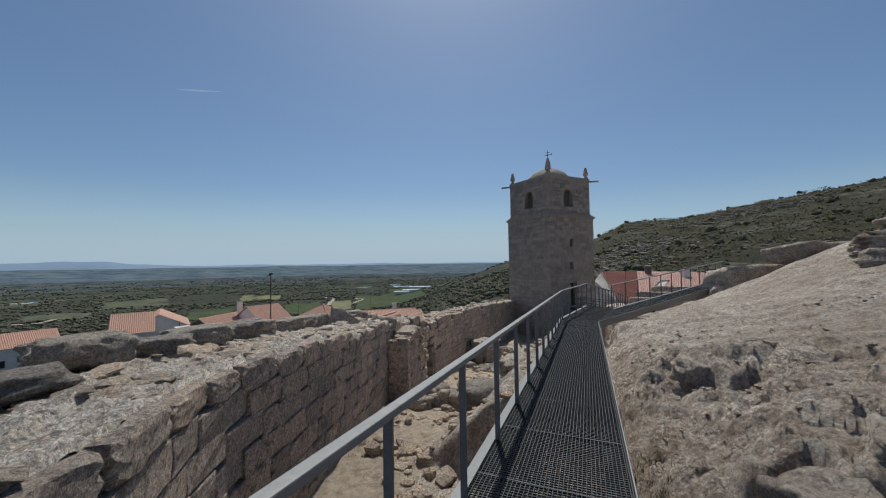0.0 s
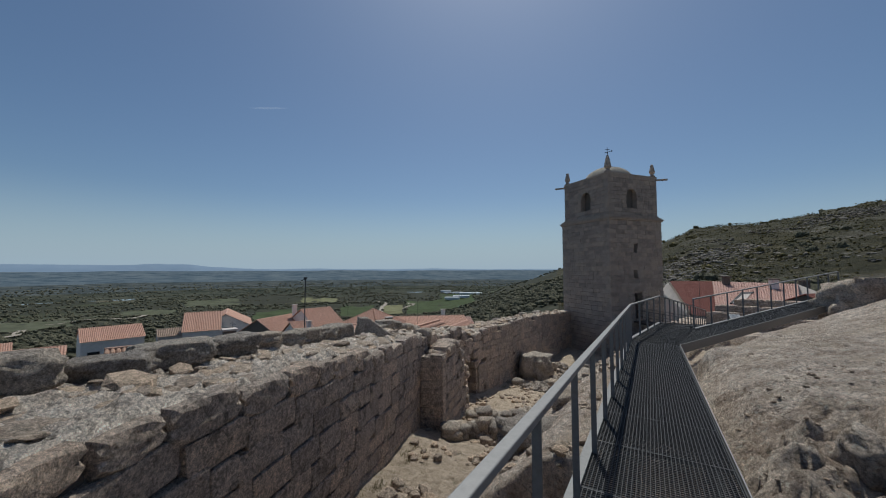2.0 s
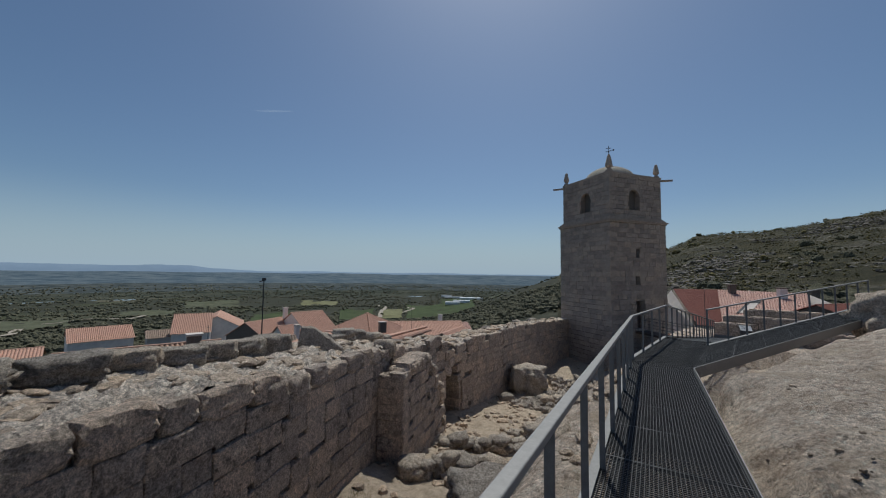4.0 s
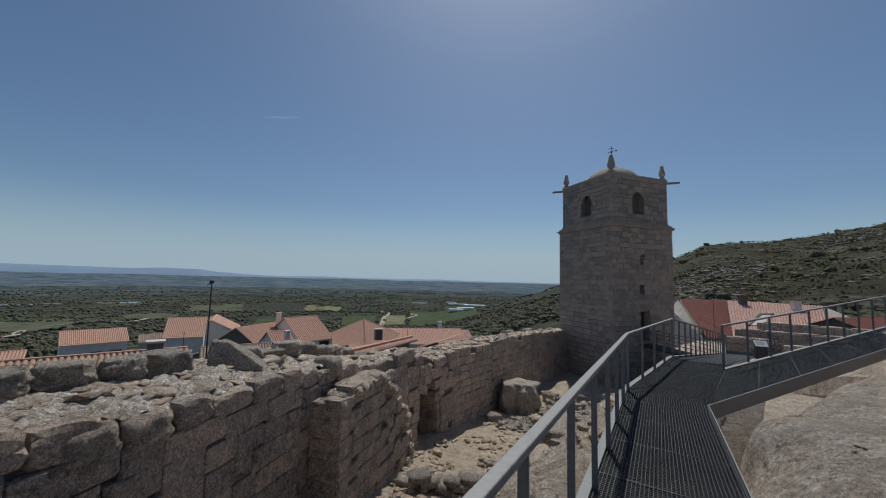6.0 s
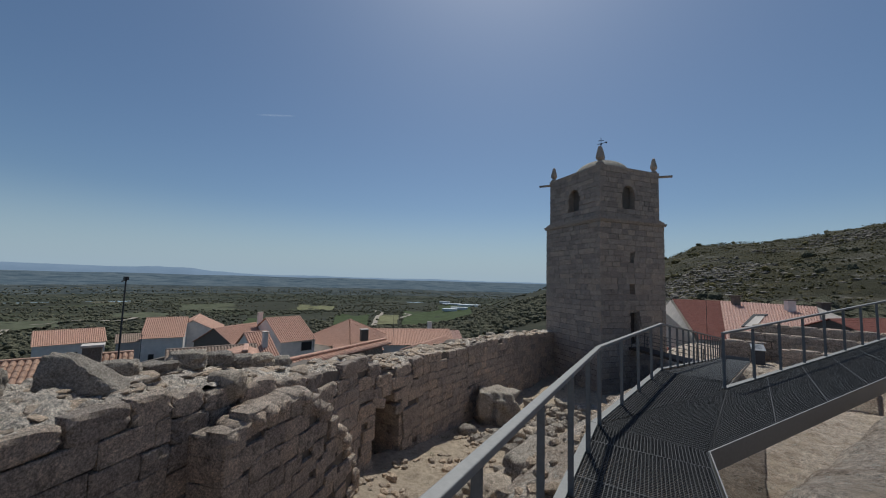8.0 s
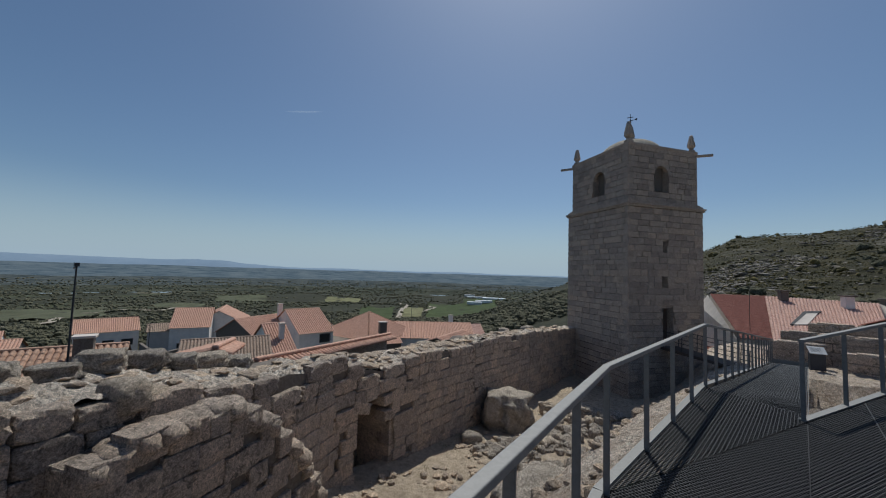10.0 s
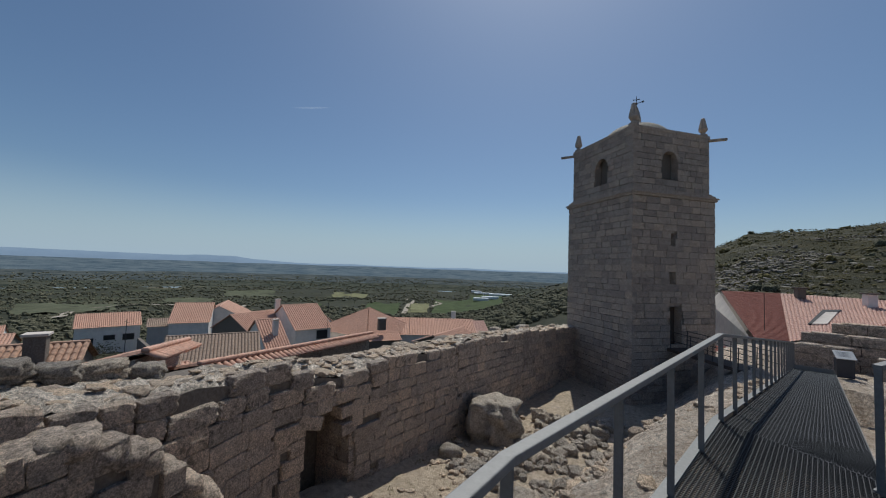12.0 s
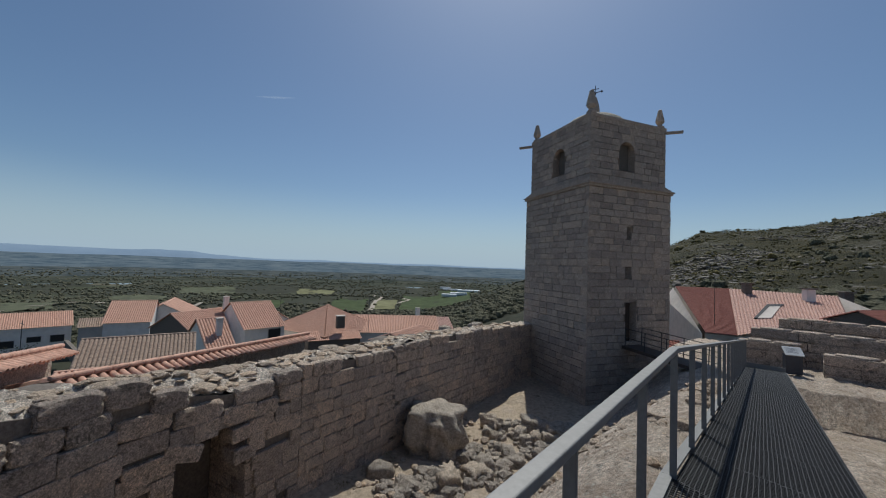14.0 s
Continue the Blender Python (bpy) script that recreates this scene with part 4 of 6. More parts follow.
for k, (x, y, a, b, c, yaw) in enumerate(LOOSE):
    across = (Vector((wall_x(y), y)) - Vector((x, y))).dot(wall_normal(y))
    rock("loose_stone", (x, y, wall_top_z(y, across) - 0.07), (a, b, c * 0.98), 5 + k, yaw, "loose grey granite block lying on the wall top", "stones on the wall", 0.62, 0.24, flat=0.2, subdiv=4)
bm = rock_bm((1.55, 0.8, 0.66), 77, 0.92, 0.08, 4)
for v in bm.verts:
    u = max(0.0, v.co.z / 0.66)
    v.co.x = v.co.x * (1 - 0.8 * u) - 0.5 * u
    v.co.y *= 1 - 0.5 * u
ob = part("loose_stone", bm, BOULDER)
ob.matrix_world = pose(-8.0, 10.3, wall_top_z(10.3, 1.4) - 0.06, 0, 4, 52) @ Matrix.Scale(0.85, 4)
tagged(ob, "pointed light granite stone standing on the wall top", "stone", "stones on the wall")
rock("loose_stone", (-7.45, 12.1, wall_top_z(12.0, 0.3) - 0.22), (0.7, 0.55, 0.46), 61, 20, "upright weathered block at the wall's inner edge", "stones on the wall", 0.7, 0.12)
rock("loose_stone", (-10.6, 23.3, wall_top_z(23.3, 1.5) - 0.05), (0.8, 0.6, 0.35), 62, 70, "rounded grey stone on the wall top", "stones on the wall")
rock("loose_stone", (-10.2, 30.4, wall_top_z(30.4, 1.3) - 0.05), (0.7, 0.6, 0.5), 63, 20, "rounded grey stone on the wall top", "stones on the wall")
rock("loose_stone", (-10.0, 33.5, wall_top_z(33.5, 1.2) - 0.05), (1.0, 0.6, 0.4), 64, 80, "rounded grey stone on the wall top", "stones on the wall")

rnd = random.Random(21)
spots = {}
picks = []
for k in range(1500):
    y = rnd.uniform(-1, 36)
    if y < 16 and rnd.random() < 0.45:
        continue
    c = rnd.uniform(0.25, lerp_rows(WALL_WIDE, y) - 0.1)
    p = Vector((wall_x(y), y)) - wall_normal(y) * c
    spots[(p.x, p.y)] = wall_top_z(y, c)
    picks.append((p.x, p.y))
rubble("wall_rubble", picks, (0.14, 0.36), 3, "flat broken stones bedded in the wall top", lambda x, y: spots[(x, y)], 0.28, 0.3)

# ---- boulders and rubble of the courtyard ----
def court_rock(x, y, size, seed, yaw=0, label="weathered granite boulder lying in the courtyard", boxy=0.5, rough=0.18, tilt=(0, 0), sink=0.2, flat=0.0):
    rock("boulder", (x, y, rock_z(x, y) - sink), size, seed, yaw, label, "courtyard boulders", boxy, rough, tilt, flat=flat, subdiv=4 if size[0] > 1 else 3)


court_rock(-7.85, 26.1, (2.2, 2.0, 2.15), 101, 20, "large flat-topped granite boulder in the courtyard", 0.45, 0.42, flat=0.34, sink=0.15)
court_rock(-2.7, 9.0, (1.6, 1.0, 0.7), 103, 40, sink=0.35)
court_rock(-2.4, 11.0, (1.3, 0.8, 0.55), 104, 80, sink=0.3)
court_rock(-4.6, 19.0, (2.4, 1.3, 0.8), 105, 60)
court_rock(-3.0, 17.0, (2.2, 1.2, 0.6), 106, 75)
court_rock(-5.0, 22.0, (1.2, 0.9, 0.7), 107, 30)
court_rock(-8.2, 23.4, (0.9, 0.7, 0.6), 108, 30)
rnd = random.Random(9)
for x0, y0, x1, y1, n, s in ((-7.0, 29.6, -4.0, 30.6, 18, 0.85), (-6.9, 28.9, -4.4, 29.6, 14, 0.6), (-6.5, 24.2, -5.2, 27.4, 14, 0.75), (-5.4, 20.6, -4.9, 23.5, 10, 0.45), (-6.0, 17.6, -4.6, 19.8, 7, 0.5)):
    for k in range(n):
        u = (k + rnd.uniform(-0.3, 0.3)) / n
        x, y = x0 + (x1 - x0) * u + rnd.uniform(-0.3, 0.3), y0 + (y1 - y0) * u + rnd.uniform(-0.3, 0.3)
        q = s * rnd.uniform(0.6, 1.35)
        court_rock(x, y, (q, q * rnd.uniform(0.6, 0.9), q * rnd.uniform(0.55, 0.85)), 200 + k + int(x0 * -10), rnd.uniform(0, 180), "rough fallen stone of a ruined wall", 0.62, 0.34, sink=0.12)
for a_, b_, tall, seed in (((-6.1, 11.2), (-4.2, 12.7), 0.62, 31), ((-6.6, 14.0), (-4.6, 15.8), 0.5, 57)):
    cross = empty("ruined_cross_wall", "low broken footing of rough granite rubble in the courtyard", "ruined wall", (a_[0], a_[1], rock_z(*a_)), group="footings in the courtyard")
    cross_m = cross.matrix_world.inverted()
    r_ = random.Random(seed)
    for row in range(3):
        for side in (-0.17, 0.17):
            for k in range(7):
                u = (k + 0.5 + r_.uniform(-0.3, 0.3)) / 7
                q = r_.uniform(0.4, 0.72)
                x, y = a_[0] + (b_[0] - a_[0]) * u + side * 0.65, a_[1] + (b_[1] - a_[1]) * u - side * 0.75
                if row == 2 and r_.random() < 0.4:
                    continue
                ob = part("stone", rock_bm((q, q * r_.uniform(0.7, 0.95), tall * r_.uniform(0.36, 0.55)), seed * 9 + row * 20 + k, 0.75, 0.24, 2), BOULDER, cross, smooth=True)
                ob.matrix_parent_inverse = cross_m
                ob.matrix_world = pose(x, y, rock_z(x, y) - 0.06 + row * tall * 0.31, r_.uniform(-12, 12), r_.uniform(-12, 12), r_.uniform(0, 180))
picks = []
for k in range(2200):
    y = rnd.uniform(3, 31)
    x = rnd.uniform(wall_x(y) + 0.3, lerp_rows(LEFT_EDGE, y) - 0.2)
    if fbm(x * 0.5, y * 0.5, 9) > (0.12 if y < 11 else -0.02):
        picks.append((x, y))
rubble("courtyard_rubble", picks, (0.07, 0.28), 5, "small broken stones strewn over the sandy floor", rock_z, 0.7, 0.2)

picks = []
for k in range(620):
    y = rnd.uniform(22.5, 30.8)
    x = rnd.uniform(-7.2, -3.8) + 0.12 * (y - 27)
    if fbm(x * 0.7, y * 0.7, 3) > -0.12:
        picks.append((x, y))
rubble("fallen_masonry", picks, (0.12, 0.42), 17, "rough rubble of fallen masonry round the boulder", rock_z, 0.8, 0.15, BOULDER)

# rocks right of the walkway
RIGHT_ROCKS = [(3.3, 5.2, 1.1, 0.8, 0.5, 20), (2.2, 4.1, 0.8, 0.6, 0.42, 70), (3.0, 3.4, 0.8, 0.6, 0.45, 30), (1.25, 6.9, 0.55, 0.42, 0.4, 110), (4.3, 6.3, 1.3, 0.8, 0.4, 160), (1.5, 3.6, 0.7, 0.55, 0.4, 10), (2.7, 8.6, 0.5, 0.34, 0.16, 150)]
for k, (x, y, a, b, c, yaw) in enumerate(RIGHT_ROCKS):
    rock("boulder", (x, y, rock_z(x, y) - c * 0.5), (a, b, c * 1.15), 300 + k, yaw, "rough granite block among the bedrock", "rocks beside the walkway", 0.6, 0.28, (6, -5), BEDROCK, 4)
picks = []
for k in range(1500):
    x, y = rnd.uniform(0.4, 6.5), rnd.uniform(1.5, 12.0)
    if fbm(x * 0.8, y * 0.8, 2) > 0.05:
        picks.append((x, y))
rubble("bedrock_rubble", picks, (0.02, 0.07), 6, "broken stones lying on the bedrock", rock_z, 0.6, 0.25)
# ledges high on the slope
for k, (x, y, z, a, b, c, yaw, tilt) in enumerate(((8.6, 12.9, 1.05, 5.0, 2.2, 0.75, 150, 10), (9.6, 13.8, 1.6, 6.5, 2.6, 0.7, 153, 9), (11.0, 14.6, 2.15, 7.5, 3.0, 0.7, 155, 8), (12.5, 15.4, 2.7, 8.0, 3.2, 0.7, 158, 7), (6.4, 20.6, -0.1, 4.2, 2.0, 1.5, 22, -10), (8.2, 19.2, 1.5, 4.0, 2.2, 0.7, 25, -8), (12.2, 12.0, 1.5, 5.0, 2.6, 0.8, 150, 10), (7.2, 12.4, 0.75, 2.6, 1.3, 0.5, 145, 8))):
    rock("rock_ledge", (x, y, z), (a, b, c), 400 + k, yaw, "layered granite ledge on the rocky slope", "ledges on the slope", 0.88, 0.14, (tilt, 0), BEDROCK, 4)


# ---- bell tower ----
TN = Vector((-4.16, 34.65))
TL, TR = Vector((-0.783, 0.622)), Vector((0.622, 0.783))
TS = 5.95
tower = empty("bell_tower", "square granite bell tower with dome and pinnacles", "tower", (TN.x, TN.y, 0))
T_INV = tower.matrix_world.inverted()


def tower_part(name, bm, material, parent=None, label=""):
    ob = part(name, bm, material, None, label)
    ob.parent = parent or tower
    if not parent:
        ob.matrix_parent_inverse = T_INV
    return ob


def corner(i, j, inset=0.0):
    """A corner of the plan: i along the left side, j along the other."""
    k = inset
    return TN + TL * (k + (TS - 2 * k) * i) + TR * (k + (TS - 2 * k) * j)


def holed_face(a, b, z0, z1, holes, inset, deep):
    """A wall face from a to b with recesses for holes (s0, s1, z0, z1)."""
    d = (b - a).normalized()
    n = Vector((d.y, -d.x))
    total = (b - a).length
    ss = sorted({0.0, total, *[h[0] for h in holes], *[h[1] for h in holes]})
    zs = sorted({z0, z1, *[h[2] for h in holes], *[h[3] for h in holes]})
    bm = bmesh.new()
    P = lambda s, z, c: bm.verts.new((*(a + d * s - n * c), z))
    for s0, s1 in zip(ss, ss[1:]):
        for q0, q1 in zip(zs, zs[1:]):
            ms, mz = (s0 + s1) / 2, (q0 + q1) / 2
            if any(h[0] < ms < h[1] and h[2] < mz < h[3] for h in holes):
                continue
            bm.faces.new((P(s0, q0, inset), P(s1, q0, inset), P(s1, q1, inset), P(s0, q1, inset)))
    for h0, h1, q0, q1 in holes:
        rim = [(h0, q0), (h1, q0), (h1, q1), (h0, q1)]
        for (sa, za), (sb, zb) in zip(rim, rim[1:] + rim[:1]):
            bm.faces.new((P(sa, za, 0.02), P(sb, zb, 0.02), P(sb, zb, deep), P(sa, za, deep)))
    return bm


RIGHT_HOLES = [(2.66, 2.98, 2.92, 3.68), (2.66, 3.0, 0.82, 1.66), (2.62, 3.42, -2.75, -0.48)]
for side, a, b, holes, limit in (("wall", corner(0, 0), corner(0, 1), RIGHT_HOLES, 300), ("wall", corner(1, 0), corner(0, 0), [], 0), ("wall", corner(0, 1), corner(1, 1), [], 0), ("wall", corner(1, 1), corner(1, 0), [], 0)):
    face = tower_part("wall", holed_face(a, b, -7.5, 5.75, holes, 0.1, 0.75), TOWER_JOINED)
    face.matrix_parent_inverse = T_INV
    if holes or a == corner(1, 0):
        courses(face, [a[:], b[:]], lambda s: 5.72, -6.6, TOWER_STONES, TOWER_JOINED, 0.365, (0.42, 0.95), 0.22, holes, limit, 50 + limit, level=True, gap=0.016, proud=0.012)
    for h0, h1, q0, q1 in holes:
        d = (b - a).normalized()
        nn = Vector((d.y, -d.x))
        m = a + d * (h0 + h1) / 2 - nn * 0.5
        # slits are backed by a near-black sheet that stands for inner shade
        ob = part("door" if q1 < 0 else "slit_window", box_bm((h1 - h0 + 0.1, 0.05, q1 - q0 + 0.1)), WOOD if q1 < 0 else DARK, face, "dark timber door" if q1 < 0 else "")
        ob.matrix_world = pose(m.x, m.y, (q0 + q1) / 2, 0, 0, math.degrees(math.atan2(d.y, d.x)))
    # belfry stage
    ins = 0.2
    ua, ub = a + (b - a).normalized() * ins, b - (b - a).normalized() * ins
    dd = (b - a).normalized()
    nn = Vector((dd.y, -dd.x))
    ua, ub = ua - nn * ins, ub - nn * ins
    mid = (ub - ua).length / 2 + (-0.18 if holes else 0.1)
    arch = [(mid - 0.55, mid + 0.55, 6.85, 8.5)]
    upper = tower_part("belfry_wall", holed_face(ua, ub, 5.7, 9.6, arch, 0.1, 0.8), TOWER_JOINED)
    courses(upper, [ua[:], ub[:]], lambda s: 9.66, 5.9, TOWER_STONES, TOWER_JOINED, 0.35, (0.4, 0.85), 0.22, [(arch[0][0] - 0.02, arch[0][1] + 0.02, 6.85, 8.5)], 120 if holes or a == corner(1, 0) else 0, 70 + limit, level=True, gap=0.016, proud=0.012)
    # arch heads: voussoirs round a half circle
    c = ua + dd * mid
    for k in range(9):
        t0 = math.pi * (k + 0.5) / 9
        vs_bm = box_bm((0.235, 0.24, 0.3), None, 0.012)
        ob = part("voussoir", vs_bm, TOWER_STONE, upper)
        q = c + dd * (math.cos(t0) * 0.7) - nn * 0.125
        ob.matrix_world = pose(q.x, q.y, 7.95 + math.sin(t0) * 0.7, 0, 0, math.degrees(math.atan2(dd.y, dd.x))) @ Matrix.Rotation(-(t0 - math.pi / 2), 4, "Y")
    # grey sheet across the arch; the belfry's inner shade is in its colour
    q = c - nn * 0.5
    ob = part("belfry_shutter", box_bm((1.3, 0.06, 2.1)), BELFRY_SHADE, upper)
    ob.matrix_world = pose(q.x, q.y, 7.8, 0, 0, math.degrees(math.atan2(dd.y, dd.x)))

for z, out, h in ((5.72, 0.1, 0.12), (5.84, 0.16, 0.1), (5.94, 0.02, 0.14), (6.08, -0.1, 0.12)):
    bm = prism_bm([corner(0, 0, -out)[:], corner(0, 1, -out)[:], corner(1, 1, -out)[:], corner(1, 0, -out)[:]], z, z + h)
    bmesh.ops.bevel(bm, geom=[e for e in bm.edges if abs(e.verts[0].co.z - e.verts[1].co.z) < 0.01], offset=0.03, segments=2, affect="EDGES")
    tower_part("cornice", bm, TOWER_JOINED)
bm = prism_bm([corner(0, 0, 0.17)[:], corner(0, 1, 0.17)[:], corner(1, 1, 0.17)[:], corner(1, 0, 0.17)[:]], 9.6, 9.78)
tower_part("coping", bm, TOWER_STONE)
bm = bmesh.new()
bmesh.ops.create_uvsphere(bm, u_segments=40, v_segments=20, radius=1)
bmesh.ops.delete(bm, geom=[v for v in bm.verts if v.co.z < -0.05], context="VERTS")
mid = corner(0.5, 0.5)
bmesh.ops.transform(bm, verts=bm.verts, matrix=Matrix.Translation((mid.x, mid.y, 9.6)) @ Matrix.Diagonal((2.15, 2.15, 1.5, 1)))
ob = tower_part("dome", bm, DOME, None, "pale rendered shallow dome")
ob.data.polygons.foreach_set("use_smooth", [True] * len(ob.data.polygons))


def lathe(profile, seg=8):
    bm = bmesh.new()
    rings_ = [[bm.verts.new((r * math.cos(2 * math.pi * (k + 0.5) / seg), r * math.sin(2 * math.pi * (k + 0.5) / seg), z)) for k in range(seg)] for r, z in profile]
    for a, b in zip(rings_, rings_[1:]):
        for k in range(seg):
            bm.faces.new((a[k], a[(k + 1) % seg], b[(k + 1) % seg], b[k]))
    bm.faces.new(rings_[-1])
    bm.faces.new(rings_[0][::-1])
    return bm


for i, j in ((0, 0), (1, 0), (0, 1), (1, 1)):
    p = corner(i, j, 0.42)
    s = 1.15 if (i, j) == (0, 0) else 1.0
    prof = [(0.24, 0), (0.24, 0.14), (0.15, 0.2), (0.12, 0.28), (0.2, 0.36), (0.25, 0.46), (0.23, 0.6), (0.13, 1.05), (0.11, 1.15), (0.04, 1.2)]
    bm = lathe([(r * s, z * s) for r, z in prof], 8)
    ob = tower_part("pinnacle", bm, TOWER_STONE)
    ob.matrix_world = pose(p.x, p.y, 9.76, 0, 0, 38)
for i, j, d in ((1, 0, (TL - TR)), (0, 1, (TR - TL))):
    p = corner(i, j, 0.25)
    d = d.normalized()
    bm = bmesh.new()
    beam(bm, (p.x, p.y, 9.5), (p.x + d.x * 0.95, p.y + d.y * 0.95, 9.48), 0.18, 0.15, 0.03)
    tower_part("gargoyle_spout", bm, TOWER_STONE)
bm = bmesh.new()
for a, b in (((0, 0, 0), (0, 0, 1.3)), ((-0.28, 0, 1.0), (0.28, 0, 1.0)), ((-0.35, 0, 0.6), (0.5, 0, 0.75))):
    beam(bm, a, b, 0.05, 0.05)
add_box(bm, (0.16, 0.04, 0.16), Matrix.Translation((0.5, 0, 0.75)) @ Matrix.Rotation(0.78, 4, "Y"))
add_box(bm, (0.14, 0.05, 0.2), Matrix.Translation((0, 0, 0.6)))
ob = tower_part("weather_vane", bm, IRON, None, "dark iron cross and weather vane")
ob.matrix_world = pose(mid.x, mid.y, 12.1, 0, 0, 10) @ Matrix.Scale(0.75, 4)
ob = tower_part("dome_finial", lathe([(0.42, 0), (0.34, 0.2), (0.24, 0.3), (0.29, 0.42), (0.21, 0.9), (0.08, 1.32)], 12), TOWER_STONE)
ob.matrix_world = pose(mid.x, mid.y, 11.0, 0, 0, 0)

# timber gangway to the tower door
gang = empty("gangway", "dark footbridge with thin handrails to the tower door", "footbridge")
ga = TN + TR * 3.0
gd = Vector((TR.y, -TR.x))
bm = bmesh.new()
add_box(bm, (5.2, 1.2, 0.16), Matrix.Translation((2.6, 0, 0)))
ob = part("deck", bm, WOOD, gang)
ob.matrix_world = pose(ga.x, ga.y, -2.86, 0, 2, math.degrees(math.atan2(gd.y, gd.x)))
for sgn in (-0.58, 0.58):
    bm = bmesh.new()
    for k in range(5):
        add_box(bm, (0.03, 0.03, 1.0), Matrix.Translation((0.2 + k * 1.2, sgn, 0.55)))
    for z in (0.55, 1.03):
        add_box(bm, (4.95, 0.03, 0.03), Matrix.Translation((2.6, sgn, z)))
    ob = part("handrail", bm, IRON, gang)
    ob.matrix_world = pose(ga.x, ga.y, -2.86, 0, 2, math.degrees(math.atan2(gd.y, gd.x)))

# ---- information lectern ----
sign = empty("information_lectern", "dark steel information lectern with pale sloping panel", "sign", (3.85, 35.0, -2.75), 8)
part("stand", box_bm((0.55, 0.3, 0.8), Matrix.Translation((0, 0, 0.4)), 0.01), PANEL_DARK, sign)
ob = part("panel", box_bm((0.62, 0.5, 0.03), None, 0.006), PANEL_LIGHT, sign, "pale printed panel")
ob.matrix_basis = pose(0, -0.03, 0.93, 35, 0, 0)
bm = bmesh.new()
for k in range(5):
    add_box(bm, (0.4 - 0.05 * (k % 2), 0.012, 0.004), Matrix.Translation((-0.04, 0.14 - k * 0.06, 0.018)))
ob2 = part("lettering", bm, PANEL_DARK, sign)
ob2.matrix_basis = pose(0, -0.03, 0.93, 35, 0, 0)

# ---- low ruined walls beyond ----
def ruin(path, top, foot, seed, label):
    w = empty("ruin_wall", label, "wall", group="ruined walls")
    total, at2 = along(path)
    (a, da), (b, db) = at2(0), at2(total)
    n_ = Vector((da.y, -da.x))
    bm = prism_bm([(a - n_ * 0.1)[:], (b - n_ * 0.1)[:], (b - n_ * 0.7)[:], (a - n_ * 0.7)[:]][::-1], foot - 1.0, top - 0.05)
    part("core", bm, MORTAR, w)
    courses(w, path, lambda s: top, foot - 0.3, WALL_STONES, GRANITE_JOINED, 0.42, (0.9, 2.2), 0.5, (), 80, seed, level=True)
    rnd_ = random.Random(seed)
    s = 0.3
    while s < total - 0.3:
        l_ = rnd_.uniform(0.8, 1.7)
        p, d = at2(s + l_ / 2)
        q = p - n_ * 0.35
        ob = part("coping_stone", rock_bm((l_ * 1.1, 0.75, 0.14), seed + int(s * 10), 0.85, 0.06, 2), GRANITE, w, smooth=True)
        ob.matrix_world = pose(q.x, q.y, top - 0.06, 0, 0, math.degrees(math.atan2(d.y, d.x)))
        s += l_ + 0.03


ruin([(2.3, 36.6), (4.0, 36.2)], -1.75, -2.8, 91, "low ruined wall of long granite blocks")
ruin([(3.0, 38.2), (12.0, 36.4)], -1.35, -2.6, 92, "low ruined wall of long granite blocks")
ruin([(4.6, 41.0), (15.0, 38.6)], -1.0, -2.4, 93, "low ruined wall capped with rough blocks")
ruin([(4.95, 35.6), (11.0, 34.3)], -1.9, -2.8, 94, "low ruined wall of long granite blocks")


# ---- houses ----
def tile_slope(a, b, c, d, period=0.24, course=0.42, amp=0.1):
    """Barrel tiles over a slope: ridge a to b, eave d to c (d under a, c under b)."""
    a, b, c, d = (Vector(v) for v in (a, b, c, d))
    n_ = (b - a).cross(d - a).normalized()
    if n_.z < 0:
        n_ = -n_
    e_ = (c - d).normalized()
    wide = (c - d).length
    ua, ub = (a - d).dot(e_) / wide, (b - d).dot(e_) / wide
    up_ = a - (d + e_ * (ua * wide))
    fall = up_.length
    cols, rws = max(4, int(wide / period)) * 4, max(1, int(fall / course))
    verts, faces = [], []
    for r in range(rws):
        k0 = len(verts)
        for e in (0, 1):
            v = (r + e * 1.06) / rws
            lift = 0.028 * e
            lo_, hi_ = ua * (1 - v), 1 + (ub - 1) * (1 - v)
            for i in range(cols + 1):
                u = min(max(i / cols, lo_), hi_)
                p = d + e_ * (u * wide) + up_ * (1 - v)
                wave = (0.0, 0.8, 1.0, 0.8)[i % 4]
                verts.append(p + n_ * (wave * amp + lift + 0.02))
        for i in range(cols):
            faces.append((k0 + i, k0 + i + 1, k0 + cols + 2 + i, k0 + cols + 1 + i))
            if r:
                faces.append((k0 - cols - 1 + i, k0 - cols + i, k0 + i + 1, k0 + i))
    return verts, faces


def quad_tiles(a, b, c, d, period, course=0.42, amp=0.1):
    """Barrel tiles over any four-sided slope."""
    n_ = (b - a).cross(d - a).normalized()
    n_ = n_ if n_.z > 0 else -n_
    cols, rws = int(max((b - a).length, (c - d).length) / period) * 4, int(((d - a).length + (c - b).length) / 2 / course)
    vs, fs = [], []
    for r in range(rws * 2):
        v = (r // 2 + (r % 2) * 1.0) / rws
        for i in range(cols + 1):
            vs.append(a.lerp(b, i / cols).lerp(d.lerp(c, i / cols), v) + n_ * ((0.0, 0.8, 1.0, 0.8)[i % 4] * amp + 0.03 * (r % 2)))
        if r:
            k = (r - 1) * (cols + 1)
            fs += [(k + i, k + i + 1, k + cols + 2 + i, k + cols + 1 + i) for i in range(cols)]
    return vs, fs


